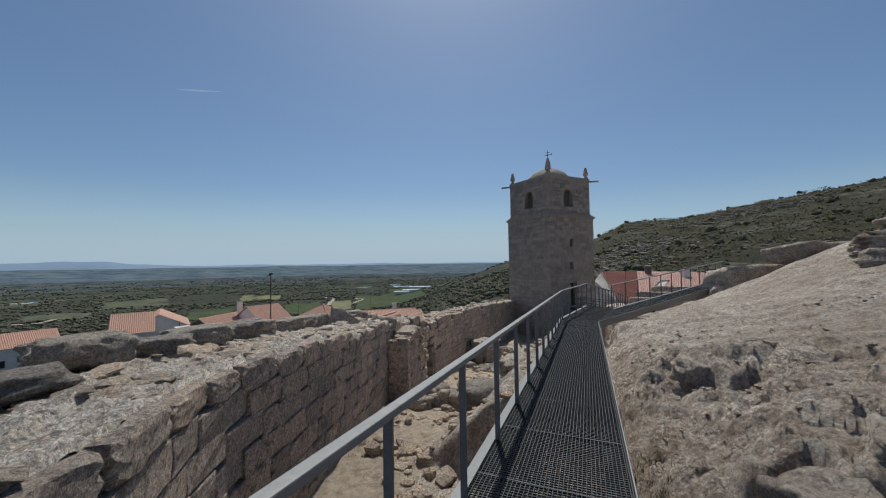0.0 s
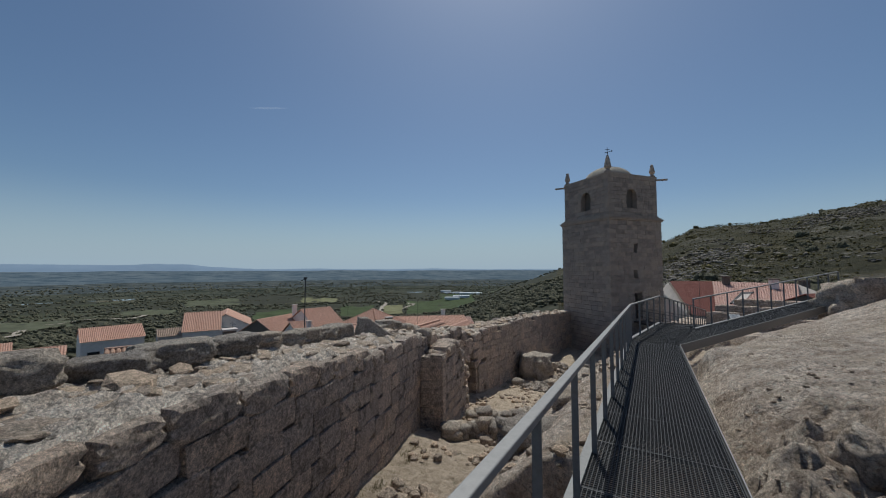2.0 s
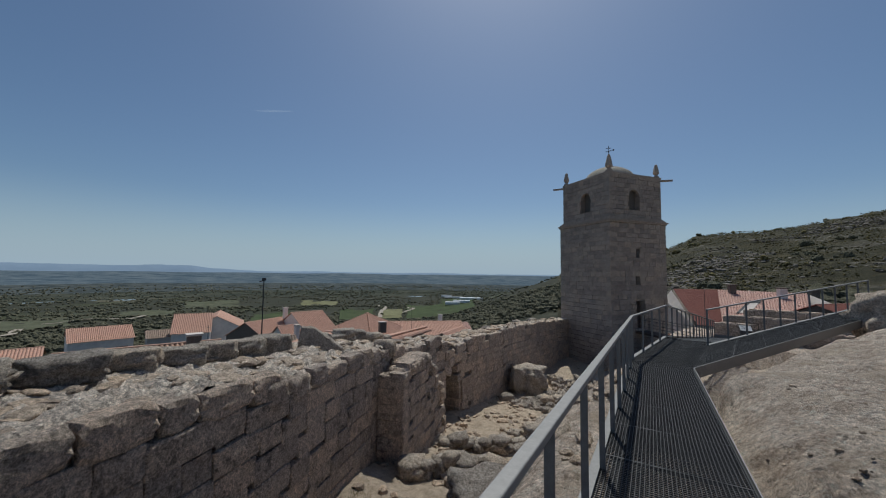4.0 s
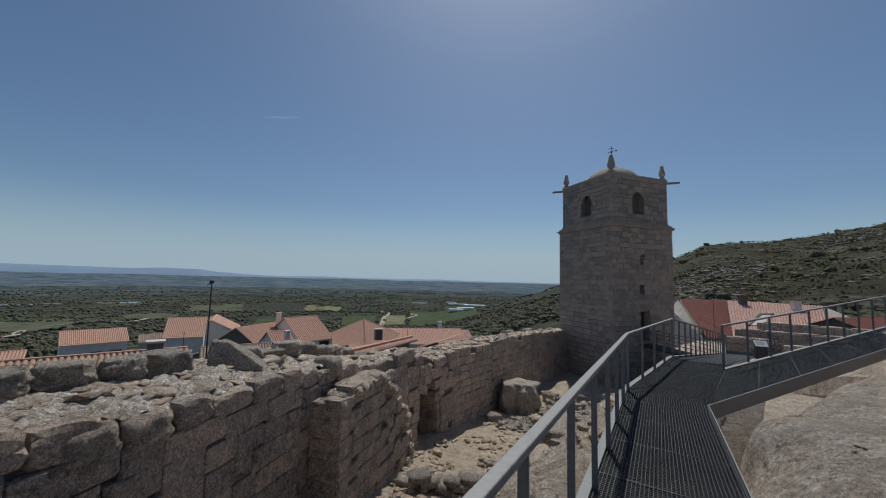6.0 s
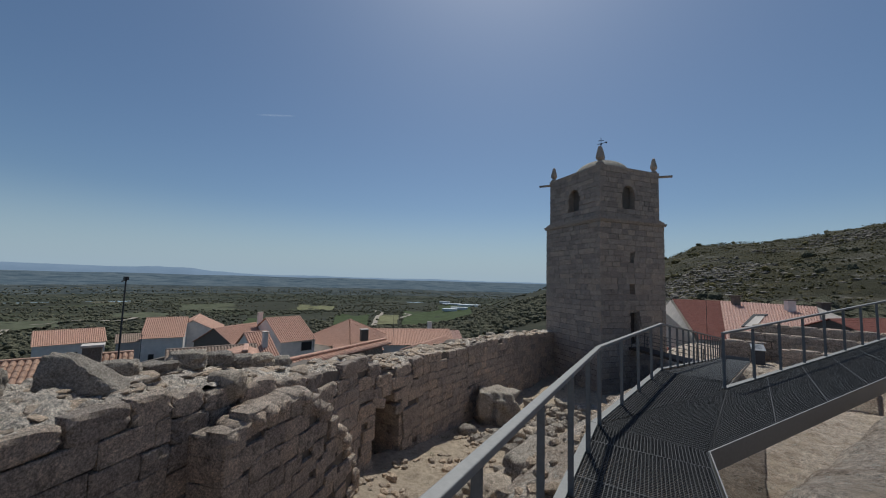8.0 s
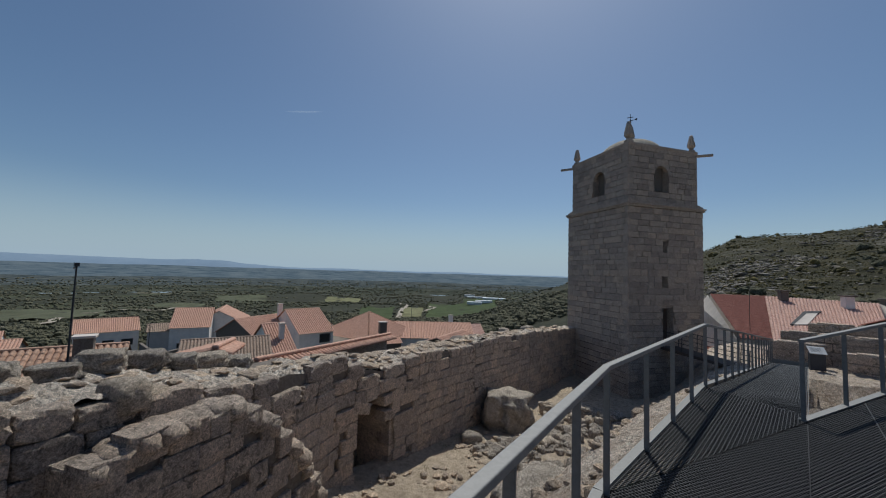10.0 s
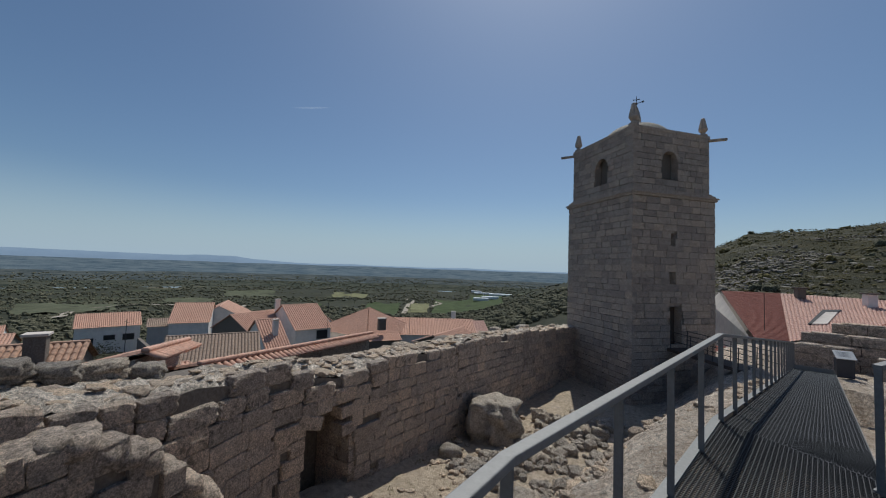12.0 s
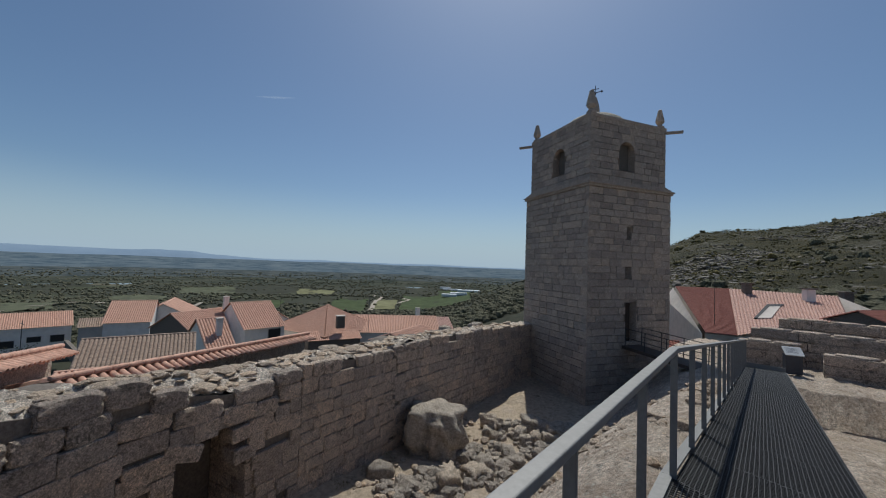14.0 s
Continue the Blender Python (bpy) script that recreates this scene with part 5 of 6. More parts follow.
def roof_part(parent, slopes, material, name="roof_slope", period=0.24):
    for s in slopes:
        ob = new(name, mesh_of(name, *tile_slope(*s, period=period), material))
        ob.parent = parent


def house(at, yaw, long, wide, eave, rise, label, roof=None, wall=None, windows=(), chimneys=(), period=0.3, over=0.25, hip=0.0):
    """A gabled house: ridge along its own x; at: the middle of its foot. windows: (side, along, up, w, h)."""
    h = empty("house", label, "house", at, yaw, group="village houses")
    roof, wall = roof or TERRACOTTA, wall or PLASTER
    L, W = long / 2, wide / 2
    bm = bmesh.new()
    peak = eave + 0.02 if hip else eave + rise - 0.05
    pts = [(-L, -W, -3), (-L, W, -3), (-L, W, eave), (-L, 0, peak), (-L, -W, eave)]
    lo = [bm.verts.new(p) for p in pts]
    hi = [bm.verts.new((L, p[1], p[2])) for p in pts]
    bm.faces.new(lo)
    bm.faces.new(hi[::-1])
    for i in range(5):
        bm.faces.new((lo[i], lo[(i + 1) % 5], hi[(i + 1) % 5], hi[i])[::-1])
    bmesh.ops.recalc_face_normals(bm, faces=bm.faces)
    part("wall", bm, wall, h)
    k = over / W
    e_z = eave - rise * k
    slopes = [((-L - over, 0, eave + rise), (L + over, 0, eave + rise), (L + over, s * (W + over), e_z), (-L - over, s * (W + over), e_z)) for s in (-1, 1)]
    if hip:
        c = hip * W
        top = eave + rise
        slopes = [((-L + c, 0, top), (L - c, 0, top), (L + over, s_ * (W + over), e_z), (-L - over, s_ * (W + over), e_z)) for s_ in (-1, 1)]
        slopes += [((s_ * (L - c), -0.02, top), (s_ * (L - c), 0.02, top), (s_ * (L + over), W + over, e_z), (s_ * (L + over), -W - over, e_z)) for s_ in (-1, 1)]
    roof_part(h, slopes, roof, period=period)
    ob = part("ridge_tiles", box_bm((long + 2 * over - 2 * hip * W, 0.26, 0.14), Matrix.Translation((0, 0, eave + rise + 0.06)), 0.06), roof, h)
    for side, s, up, w, hh in windows:
        win = part("window", box_bm((w, 0.06, hh), None, 0.01), DARK, h)
        fr = bmesh.new()
        for q in (-1, 1):
            add_box(fr, (0.08, 0.05, hh + 0.16), Matrix.Translation((q * (w / 2 + 0.04), -0.03, 0)))
            add_box(fr, (w, 0.05, 0.08), Matrix.Translation((0, -0.03, q * (hh / 2 + 0.04))))
        part("frame", fr, PLASTER_SHADE, win)
        if side == "front":
            win.matrix_basis = pose(s, -W - 0.01, up)
        elif side == "back":
            win.matrix_basis = pose(s, W + 0.01, up, 0, 0, 180)
        elif side == "left":
            win.matrix_basis = pose(-L - 0.01, s, up, 0, 0, -90)
        else:
            win.matrix_basis = pose(L + 0.01, s, up, 0, 0, 90)
    for x, y, zt, w in chimneys:
        ch = part("chimney", box_bm((w, w * 0.8, 1.9), Matrix.Translation((x, y, zt - 0.95)), 0.02), wall, h)
        part("chimney_cap", box_bm((w + 0.16, w * 0.8 + 0.16, 0.12), Matrix.Translation((x, y, zt + 0.06)), 0.02), PLASTER_SHADE, ch)
    return h


# ridge direction, size and height of each house in the village
house((-108.9, 34.9, -19.6), 79, 10.4, 11.0, 6.0, 2.2, "long white house with orange tiled roof", windows=[("front", 3.3, 3.6, 1.9, 1.3), ("front", 0.2, 3.7, 1.8, 1.0), ("front", -3.2, 3.1, 1.9, 1.3)])
house((-86.6, 43.6, -15.4), 62, 6.4, 11.3, 4.5, 3.15, "white house with orange roof and a tall gable wall", windows=[("front", -1.5, 1.0, 0.8, 1.0)])
house((-91.4, 51.2, -16.5), -30, 13.5, 10.1, 5.2, 2.7, "large pale rendered gable house", wall=PLASTER)
house((-92.3, 41.6, -16.3), 72, 7.8, 6.7, 3.9, 1.1, "low grey rendered shed with flat roof", wall=PLASTER_SHADE, roof=TERRACOTTA_OLD)
house((-54.6, 47.0, -11.5), 79, 5.4, 11.5, 3.0, 3.0, "white house with steep orange tiled roof", windows=[("front", 1.3, 2.0, 1.7, 1.3)], chimneys=[(-2.5, 3.0, 6.6, 0.7)])
house((-58.5, 41.6, -12.5), 105, 8, 7.5, 3.6, 2.2, "old stone house with dark gable and clay roof", wall=MORTAR)
house((-46.4, 37.2, -11.5), 82, 2.6, 7.6, 2.6, 2.8, "small white house with steep tiled roof", chimneys=[(0.2, -2.2, 5.6, 0.6)])
house((-38.0, 27.7, -10.5), 66, 7.0, 6.4, 3.0, 1.8, "low old house with lichened clay tiles", roof=TERRACOTTA_OLD, wall=MORTAR, period=0.26)
house((-32.0, 22.4, -10.0), 66, 1.8, 5.0, 3.0, 0.7, "small lean-to with orange tiles", wall=MORTAR, period=0.26)
house((-53.0, 60.5, -14.2), 92, 13, 13, 3.6, 3.8, "large house with broad orange hipped roof", hip=0.98)
house((-46.0, 71.0, -14.2), 40, 16, 14, 3.2, 2.0, "broad low house with orange tiled roof")
house((-49.5, 91.0, -17.5), 48, 7, 9, 3.6, 2.2, "house with faded pink roof and white verges", roof=TERRACOTTA_PINK, chimneys=[(-4.2, 0, 8.0, 1.0)])
house((-26.0, 48.5, -10.5), 98, 7, 5, 3.3, 0.9, "small house with orange tiled roof below the wall", wall=MORTAR, period=0.26)
house((-66, 55, -14), 20, 9, 8, 3.4, 2.0, "white village house with orange roof")
house((-110, 14, -19), 80, 12, 9, 4.4, 2.0, "white village house with orange tiled roof", windows=[("front", 1, 2.5, 1.6, 1.1)])
house((-70, 12, -13.5), 75, 12, 8, 3.4, 1.6, "stone house with orange clay roof", wall=MORTAR)
house((-47.2, 56.6, -14.1), 60, 8, 5, 3.0, 0.8, "low house with tall stone chimney", chimneys=[(1.0, -1.0, 6.4, 1.25)], wall=MORTAR)
for k, (x, y, s, yaw) in enumerate(((-34, 96, 5, 20), (-38, 104, 6, 60), (-27, 110, 6, 10), (-44, 112, 6, 40), (-30, 78, 5, 35))):
    house((x, y, -14.5 - 0.03 * y), yaw, s * 1.3, s, 2.4, 1.2, "small far stone house with faded tiles", roof=TERRACOTTA_OLD if k % 2 else TERRACOTTA, wall=MORTAR)

# house with the red roof beyond the ruined walls
red = empty("house", "white house with red and pink tiled roofs below the hill", "house", (6, 70, -8), 0, group="village houses")
red_m = red.matrix_world.inverted()
RL, RM, RR = Vector((0.4, 74.0, -0.55)), Vector((5.9, 71.0, -0.4)), Vector((16.6, 75.5, -0.75))
EL, EM, ER = Vector((2.6, 58.0, -4.35)), Vector((5.0, 57.6, -4.3)), Vector((14.2, 64.5, -2.55))
# weaker sun on the left slope is put into its darker tile colour
for s, mt in (((RL, RM, EM, EL), TERRACOTTA_RED), ((RM, RR, ER, EM), TERRACOTTA_PINK)):
    if mt is TERRACOTTA_RED:
        v, f = quad_tiles(RL, EL, EM, RM, 0.34)
    else:
        v, f = quad_tiles(*s, 0.36)
    ob = new("roof_slope", mesh_of("roof_slope", v, f, mt))
    ob.parent, ob.matrix_parent_inverse = red, red_m
bm = bmesh.new()
loop = [RL + Vector((-0.25, 0, -0.15)), EL + Vector((-0.25, 0, -0.15)), EL + Vector((-0.25, 0, -5)), Vector((-0.9, 74.6, -9)), Vector((-0.9, 74.6, -2.2))]
bm.faces.new([bm.verts.new(p) for p in loop])
low_line = [EL + Vector((0, 0.3, -0.1)), EM + Vector((0, 0.3, -0.1)), ER + Vector((0, 0.3, -0.1))]
for p, q in zip(low_line, low_line[1:]):
    bm.faces.new([bm.verts.new(v) for v in (p, q, (q.x, q.y, -9), (p.x, p.y, -9))])
gable = [ER, RR, RR + Vector((2.4, -3.4, -1.5)), RR + Vector((2.4, -3.4, -8)), ER + Vector((0, 0, -6))]
bm.faces.new([bm.verts.new(v) for v in gable])
back = [RL, RM, RR, RR + Vector((0, 1, -9)), RL + Vector((0, 1, -9))]
bm.faces.new([bm.verts.new(v) for v in back])
bmesh.ops.solidify(bm, geom=bm.faces[:], thickness=0.1)
ob = part("wall", bm, PLASTER, red)
ob.matrix_parent_inverse = red_m
for p, w, h, m_ in ((RR + Vector((-3.6, -4.5, 0.1)), 0.9, 1.7, PLASTER), (RM + Vector((1.6, -0.6, 0.2)), 0.8, 1.4, MORTAR), (RR + Vector((0.8, 0.5, -0.1)), 1.0, 1.5, MORTAR)):
    ch = part("chimney", box_bm((w, w * 0.8, h), None, 0.03), m_, red)
    ch.matrix_parent_inverse = red_m
    ch.matrix_world = pose(p.x, p.y, p.z - 0.2, 0, 0, 25)
    cap = part("chimney_cap", box_bm((w + 0.3, w * 0.8 + 0.3, 0.16), Matrix.Translation((0, 0, h / 2 + 0.1)), 0.03), MORTAR, ch)
# sunk terrace in the pink roof: pale inner wall, dark strips paint its shaded reveal
def on_roof(u, v, lift):
    n_ = (RR - RM).cross(EM - RM).normalized()
    n_ = n_ if n_.z > 0 else -n_
    return RM.lerp(RR, u).lerp(EM.lerp(ER, u), v) + n_ * lift


def roof_slab(name, corners, lift, thick, material, parent):
    bm = bmesh.new()
    lo = [bm.verts.new(on_roof(u, v, lift)) for u, v in corners]
    hi = [bm.verts.new(on_roof(u, v, lift + thick)) for u, v in corners]
    bm.faces.new(lo)
    bm.faces.new(hi)
    for i in range(4):
        bm.faces.new((lo[i], lo[(i + 1) % 4], hi[(i + 1) % 4], hi[i]))
    bmesh.ops.recalc_face_normals(bm, faces=bm.faces)
    ob = part(name, bm, material, parent)
    if parent is red:
        ob.matrix_parent_inverse = red_m
    return ob


terrace = roof_slab("roof_terrace", [(0.2, 0.74), (0.335, 0.48), (0.435, 0.48), (0.32, 0.76)], 0.02, 0.16, PLASTER_SHADE, red)
roof_slab("reveal", [(0.165, 0.74), (0.315, 0.43), (0.335, 0.48), (0.2, 0.74)], 0.03, 0.18, DARK, terrace)
roof_slab("reveal", [(0.315, 0.43), (0.47, 0.43), (0.435, 0.485), (0.335, 0.48)], 0.03, 0.18, DARK, terrace)
house((17.5, 66.5, -7.5), 50, 10, 9, 4.0, 1.9, "stone house with dark gable and red tiles", roof=TERRACOTTA_RED, wall=MORTAR)
house((-1.5, 66.0, -11.6), 10, 8, 6, 3.4, 1.4, "white annexe with red tiles and small windows", roof=TERRACOTTA_RED, windows=[("front", 0.5, 2.2, 0.9, 1.1)])


# house backing on to the wall: tiled verge above a rubble wall
def verge_house(name, a, b, drop, label, seed):
    h = empty(name, label, "house", group="village houses")
    a, b = Vector(a), Vector(b)
    d = (b - a)
    L = d.length
    d.normalize()
    side = Vector((d.y, -d.x, 0))           # towards the wall
    bm = bmesh.new()
    o = [a - side * 0.35, b - side * 0.35, b - side * 4.5, a - side * 4.5]
    lo = [bm.verts.new((p.x, p.y, -10.5)) for p in o]
    hi = [bm.verts.new((p.x, p.y, p.z - 0.14 - (0.9 if i > 1 else 0))) for i, p in enumerate(o)]
    bm.faces.new(hi)
    for i in range(4):
        bm.faces.new((lo[i], lo[(i + 1) % 4], hi[(i + 1) % 4], hi[i]))
    bmesh.ops.recalc_face_normals(bm, faces=bm.faces)
    part("wall", bm, GRANITE_JOINED, h)
    # one course of barrel tiles hanging over the wall head
    def tile_mesh():
        verts, faces = [], []
        for j, (t, r, z) in enumerate(((0, 0.085, 0.03), (0.5, 0.105, 0.0))):
            for k in range(7):
                an = math.pi * k / 6
                verts.append((math.cos(an) * r, t, math.sin(an) * r + z))
            for k in range(7):
                an = math.pi * k / 6
                verts.append((math.cos(an) * (r - 0.018), t, math.sin(an) * (r - 0.018) + z))
        for k in range(6):
            faces += [(k, k + 1, 15 + k, 14 + k), (7 + k, 21 + k, 22 + k, 8 + k), (14 + k, 15 + k, 22 + k, 21 + k), (k + 1, k, 7 + k, 8 + k)]
        return mesh_of("tile", verts, faces, TERRACOTTA, True)
    tm = tile_mesh()
    rnd_ = random.Random(seed)
    n_ = int(L / 0.23)
    for k in range(n_):
        p = a + d * (0.12 + k * 0.23) - side * 0.18 + Vector((0, 0, (b - a).z / L * 0))
        ob = new("tile", tm)
        ob.parent = h
        yaw = math.degrees(math.atan2(-side.x, side.y))
        ob.matrix_basis = pose(p.x, p.y, p.z - 0.02, -20 + rnd_.uniform(-2, 2), 0, yaw + rnd_.uniform(-3, 3))
    bm = bmesh.new()
    s = 0.0
    while s < L:
        p, q = a + d * s - side * 0.16, a + d * min(L, s + 0.44) - side * 0.16
        beam(bm, p + Vector((0, 0, 0.1)), q + Vector((0, 0, 0.115)), 0.2, 0.13, 0.05)
        s += 0.42
    part("ridge_tiles", bm, TERRACOTTA, h, "pale clay ridge tiles")
    slope = (a - side * 0.2, b - side * 0.2, b - side * 4.6 + Vector((0, 0, -1.1)), a - side * 4.6 + Vector((0, 0, -1.1)))
    roof_part(h, [slope], TERRACOTTA)
    return h


verge_house("house", (-12.75, 17.0, -1.92), (-15.5, 26.5, -2.5), 1, "old house with clay tile verge behind the wall", 1)
verge_house("house", (-12.7, 15.75, -1.3), (-16.5, 18.1, -1.85), 1, "rubble house with orange barrel tiles on its wall head", 2)
house((-26.0, 13.2, -7.7), 70, 7, 5.0, 3.6, 1.2, "old house with large weathered clay tiles", roof=TERRACOTTA_MIX, wall=MORTAR, chimneys=[(2.2, -1.0, 5.4, 0.7)], period=0.24)

# lamp mast and wires
mast = empty("lamp_mast", "slim dark metal mast with small cross arm", "mast", (-14.2, 12.65, -8.5))
part("pole", lathe([(0.034, 0), (0.03, 5), (0.02, 9.7)], 10), IRON, mast)
bm = bmesh.new()
beam(bm, (-0.3, 0, 9.6), (0.05, 0, 9.66), 0.03, 0.03)
add_box(bm, (0.12, 0.1, 0.1), Matrix.Translation((0, 0, 9.7)))
part("arm", bm, IRON, mast)
for x, y, z0, z1 in ((-44.5, 45.0, -9, -4.2), (-37.0, 54.0, -9, -3.6), (-33.0, 20.0, -8, -3.0), (3.5, 60, -6, 1.0)):
    m_ = empty("aerial", "thin metal aerial mast on a roof", "aerial", (x, y, z0))
    part("pole", lathe([(0.025, 0), (0.02, z1 - z0)], 6), IRON, m_)
    part("crossbar", box_bm((0.9, 0.02, 0.02), Matrix.Translation((0, 0, z1 - z0 - 0.2))), IRON, m_)

# dish on the near roof, garden walls between the houses
dish = empty("satellite_dish", "white satellite dish on the old tiled roof", "dish", (-20.5, 11.6, -4.6), 60)
ob = part("reflector", lathe([(0.02, 0.0), (0.2, 0.03), (0.34, 0.09), (0.4, 0.13)], 16), SHEET, dish)
ob.matrix_basis = pose(0, 0, 0.6, 70, 0, 0)
part("mount", lathe([(0.03, 0), (0.03, 0.6)], 8), IRON, dish)
for a, b, h in (((-66, 31, -13), (-72, 46, -12.5), 2.0), ((-60, 30, -12.5), (-80, 33, -13.5), 1.8), ((-50, 33, -11), (-60, 36, -11.5), 2.2)):
    bm = bmesh.new()
    beam(bm, a, b, 0.5, h, 0.05)
    tagged(part("garden_wall", bm, MORTAR), "dark rubble garden wall between village houses", "wall", "garden walls")

# ---- vegetation and the plain ----
def clumps(name, spots, label, material, seed, sub=1):
    """Many shrubs and tree crowns, each a knot of small lobes; spots: (x, y, z, radius)."""
    rnd_ = random.Random(seed)
    base = []
    for k in range(10):
        bm = bmesh.new()
        bmesh.ops.create_icosphere(bm, subdivisions=sub, radius=1)
        for v in bm.verts:
            v.co *= 1 + 0.55 * noise.fractal(v.co * 1.7 + Vector((k * 5.3, 0, 0)), 1.0, 2.0, 3)
        base.append(([v.co.copy() for v in bm.verts], [tuple(v.index for v in f.verts) for f in bm.faces]))
        bm.free()
    verts, faces = [], []
    for x, y, z, r in spots:
        for q in range(3 if r > 1.5 else 1):
            vs, fs = base[rnd_.randrange(10)]
            s = r * rnd_.uniform(0.45, 0.8)
            o = Vector((x + rnd_.uniform(-0.6, 0.6) * r, y + rnd_.uniform(-0.6, 0.6) * r, z + s * 0.5 + rnd_.uniform(0, 0.5) * r))
            a_ = rnd_.uniform(0, 6.3)
            ca, sa = math.cos(a_) * s, math.sin(a_) * s
            n_ = len(verts)
            verts.extend((o.x + v.x * ca - v.y * sa, o.y + v.x * sa + v.y * ca, o.z + v.z * s * 0.8) for v in vs)
            faces.extend(tuple(n_ + i for i in f) for f in fs)
    return tagged(new(name, mesh_of(name, verts, faces, material)), label, "shrubs" if "scrub" in name else "trees", kind="stuff")


def polar(r, a):
    return r * math.sin(radians(a)), r * math.cos(radians(a)), ground_z(r, a)


# fields, clearings and dirt roads laid over the plain
FIELDS = [(-40.2, -37.2, 330, 470, "PALE"), (-36.6, -26.2, 330, 690, "GREEN"), (-46.5, -41.6, 285, 470, "GREEN"), (-31.5, -22.0, 700, 900, "GREEN"), (-58.0, -53.0, 300, 420, "GREEN"), (-72.0, -67.0, 480, 640, "OLIVE"), (-66.0, -60.0, 700, 900, "OLIVE"), (-52.0, -47.0, 640, 820, "PALE"), (-84.0, -76.0, 380, 520, "OLIVE"), (-24.0, -18.0, 520, 640, "OLIVE")]


def field_look(c1, c2):
    def build(nt, bsdf):
        rows_ = node(nt, "ShaderNodeTexWave", {"Vector": place(nt), "Scale": 0.12, "Distortion": 1.5, "Detail": 2.0}).outputs["Fac"]
        col = mix(nt, rows_, c1, c2)
        col = mix(nt, 0.8, col, ramp(nt, nz(nt, 0.06, 7, 0.75), (0.35, bw(0.6)), (0.65, bw(1.3))), "MULTIPLY")
        nt.links.new(col, bsdf.inputs["Base Color"])
        bsdf.inputs["Roughness"].default_value = 0.95
        bsdf.inputs["Specular IOR Level"].default_value = 0.1
    return build


FIELD_MATS = {"PALE": mat("dry_field", field_look((0.17, 0.17, 0.09), (0.21, 0.2, 0.11))), "GREEN": mat("vineyard", field_look((0.05, 0.066, 0.03), (0.078, 0.098, 0.042))), "OLIVE": mat("olive_grove", field_look((0.08, 0.09, 0.055), (0.13, 0.13, 0.085)))}
for a0_, a1_, r0, r1, kind_ in FIELDS:
    vs, fs = [], []
    for i in range(17):
        for j in range(17):
            r, a = r0 + (r1 - r0) * i / 16, a0_ + (a1_ - a0_) * j / 16
            if i in (0, 16):
                r += (r1 - r0) * 0.07 * fbm(a * 0.5, r0 * 0.1)
            if j in (0, 16):
                a += (a1_ - a0_) * 0.07 * fbm(r * 0.02, a0_)
            vs.append((r * math.sin(radians(a)), r * math.cos(radians(a)), ground_z(r, a) + 0.9))
    for i in range(16):
        for j in range(16):
            k = i * 17 + j
            fs.append((k, k + 1, k + 18, k + 17))
    tagged(new("field", mesh_of("field", vs, fs, FIELD_MATS[kind_], True)), {"PALE": "pale dry field on the plain", "GREEN": "bright green vineyard on the plain", "OLIVE": "dull green olive grove on the plain"}[kind_], "field", kind="structure")
DIRT = mat("dirt_road", plain_look((0.36, 0.31, 0.25), 0.95))
for k, pts_ in enumerate((((-78, 430), (-74, 415), (-71, 400), (-69, 430)), ((-66, 330), (-63.5, 350), (-62, 400)), ((-40.6, 300), (-40.4, 400), (-39.6, 520), (-41, 640)), ((-37.0, 400), (-35.5, 470), (-36.5, 560)), ((-84, 300), (-80, 330), (-79.5, 380)))):
    vs, fs = [], []
    for (a0_, r0), (a1_, r1) in zip(pts_, pts_[1:]):
        for i in range(9):
            a, r = a0_ + (a1_ - a0_) * i / 8, r0 + (r1 - r0) * i / 8
            for w in (-2.2, 2.2):
                d_ = Vector((math.cos(radians(a)) * 0.8, math.sin(radians(-a)) * 0.8 + 0.6)).normalized() * w
                x, y = r * math.sin(radians(a)) + d_.x, r * math.cos(radians(a)) + d_.y
                vs.append((x, y, ground_z(math.hypot(x, y), math.degrees(math.atan2(x, y))) + 1.5))
    for i in range(len(vs) // 2 - 1):
        fs.append((2 * i, 2 * i + 1, 2 * i + 3, 2 * i + 2))
    tagged(new("road_%d" % (k + 1), mesh_of("road", vs, fs, DIRT, True)), "pale dirt road winding over the plain", "road", kind="structure")


def in_field(r, a):
    return any(f[0] < a < f[1] and f[2] < r < f[3] for f in FIELDS)


rnd = random.Random(33)
spots = []
while len(spots) < 15000:
    r, a = 110 * (20 ** rnd.random()), rnd.uniform(-92, -12)
    x, y, z = polar(r, a)
    if fbm(x * 0.006, y * 0.006, 2.2, 4) + rnd.uniform(-0.3, 0.3) > -0.16 and not in_field(r, a):
        spots.append((x, y, z, rnd.uniform(0.55, 1.45) * (1 + r / 900)))
clumps("woodland", spots, "dark green woodland and hedges scattered over the plain", FOLIAGE, 1)
spots = []
while len(spots) < 13000:
    r, a = rnd.uniform(100, 540), rnd.uniform(-13, 32)
    x, y, z = polar(r, a)
    if fbm(x * 0.012, y * 0.012, 6.1, 4) + rnd.uniform(-0.3, 0.3) > -0.05:
        spots.append((x, y, z, rnd.uniform(0.25, 0.62) * (1 + r / 900) * (3.2 if rnd.random() < 0.012 else 1)))
clumps("hillside_scrub", spots, "green and yellowish scrub over the rocky hillside", BROOM, 2)
spots = []
for k in range(160):
    r, a = rnd.uniform(88, 130), rnd.uniform(-6, 26)
    x, y, z = polar(r, a)
    spots.append((x, y, z, rnd.uniform(1.5, 3.5)))
clumps("hill_foot_trees", spots, "dark trees at the foot of the hill", FOLIAGE, 3)
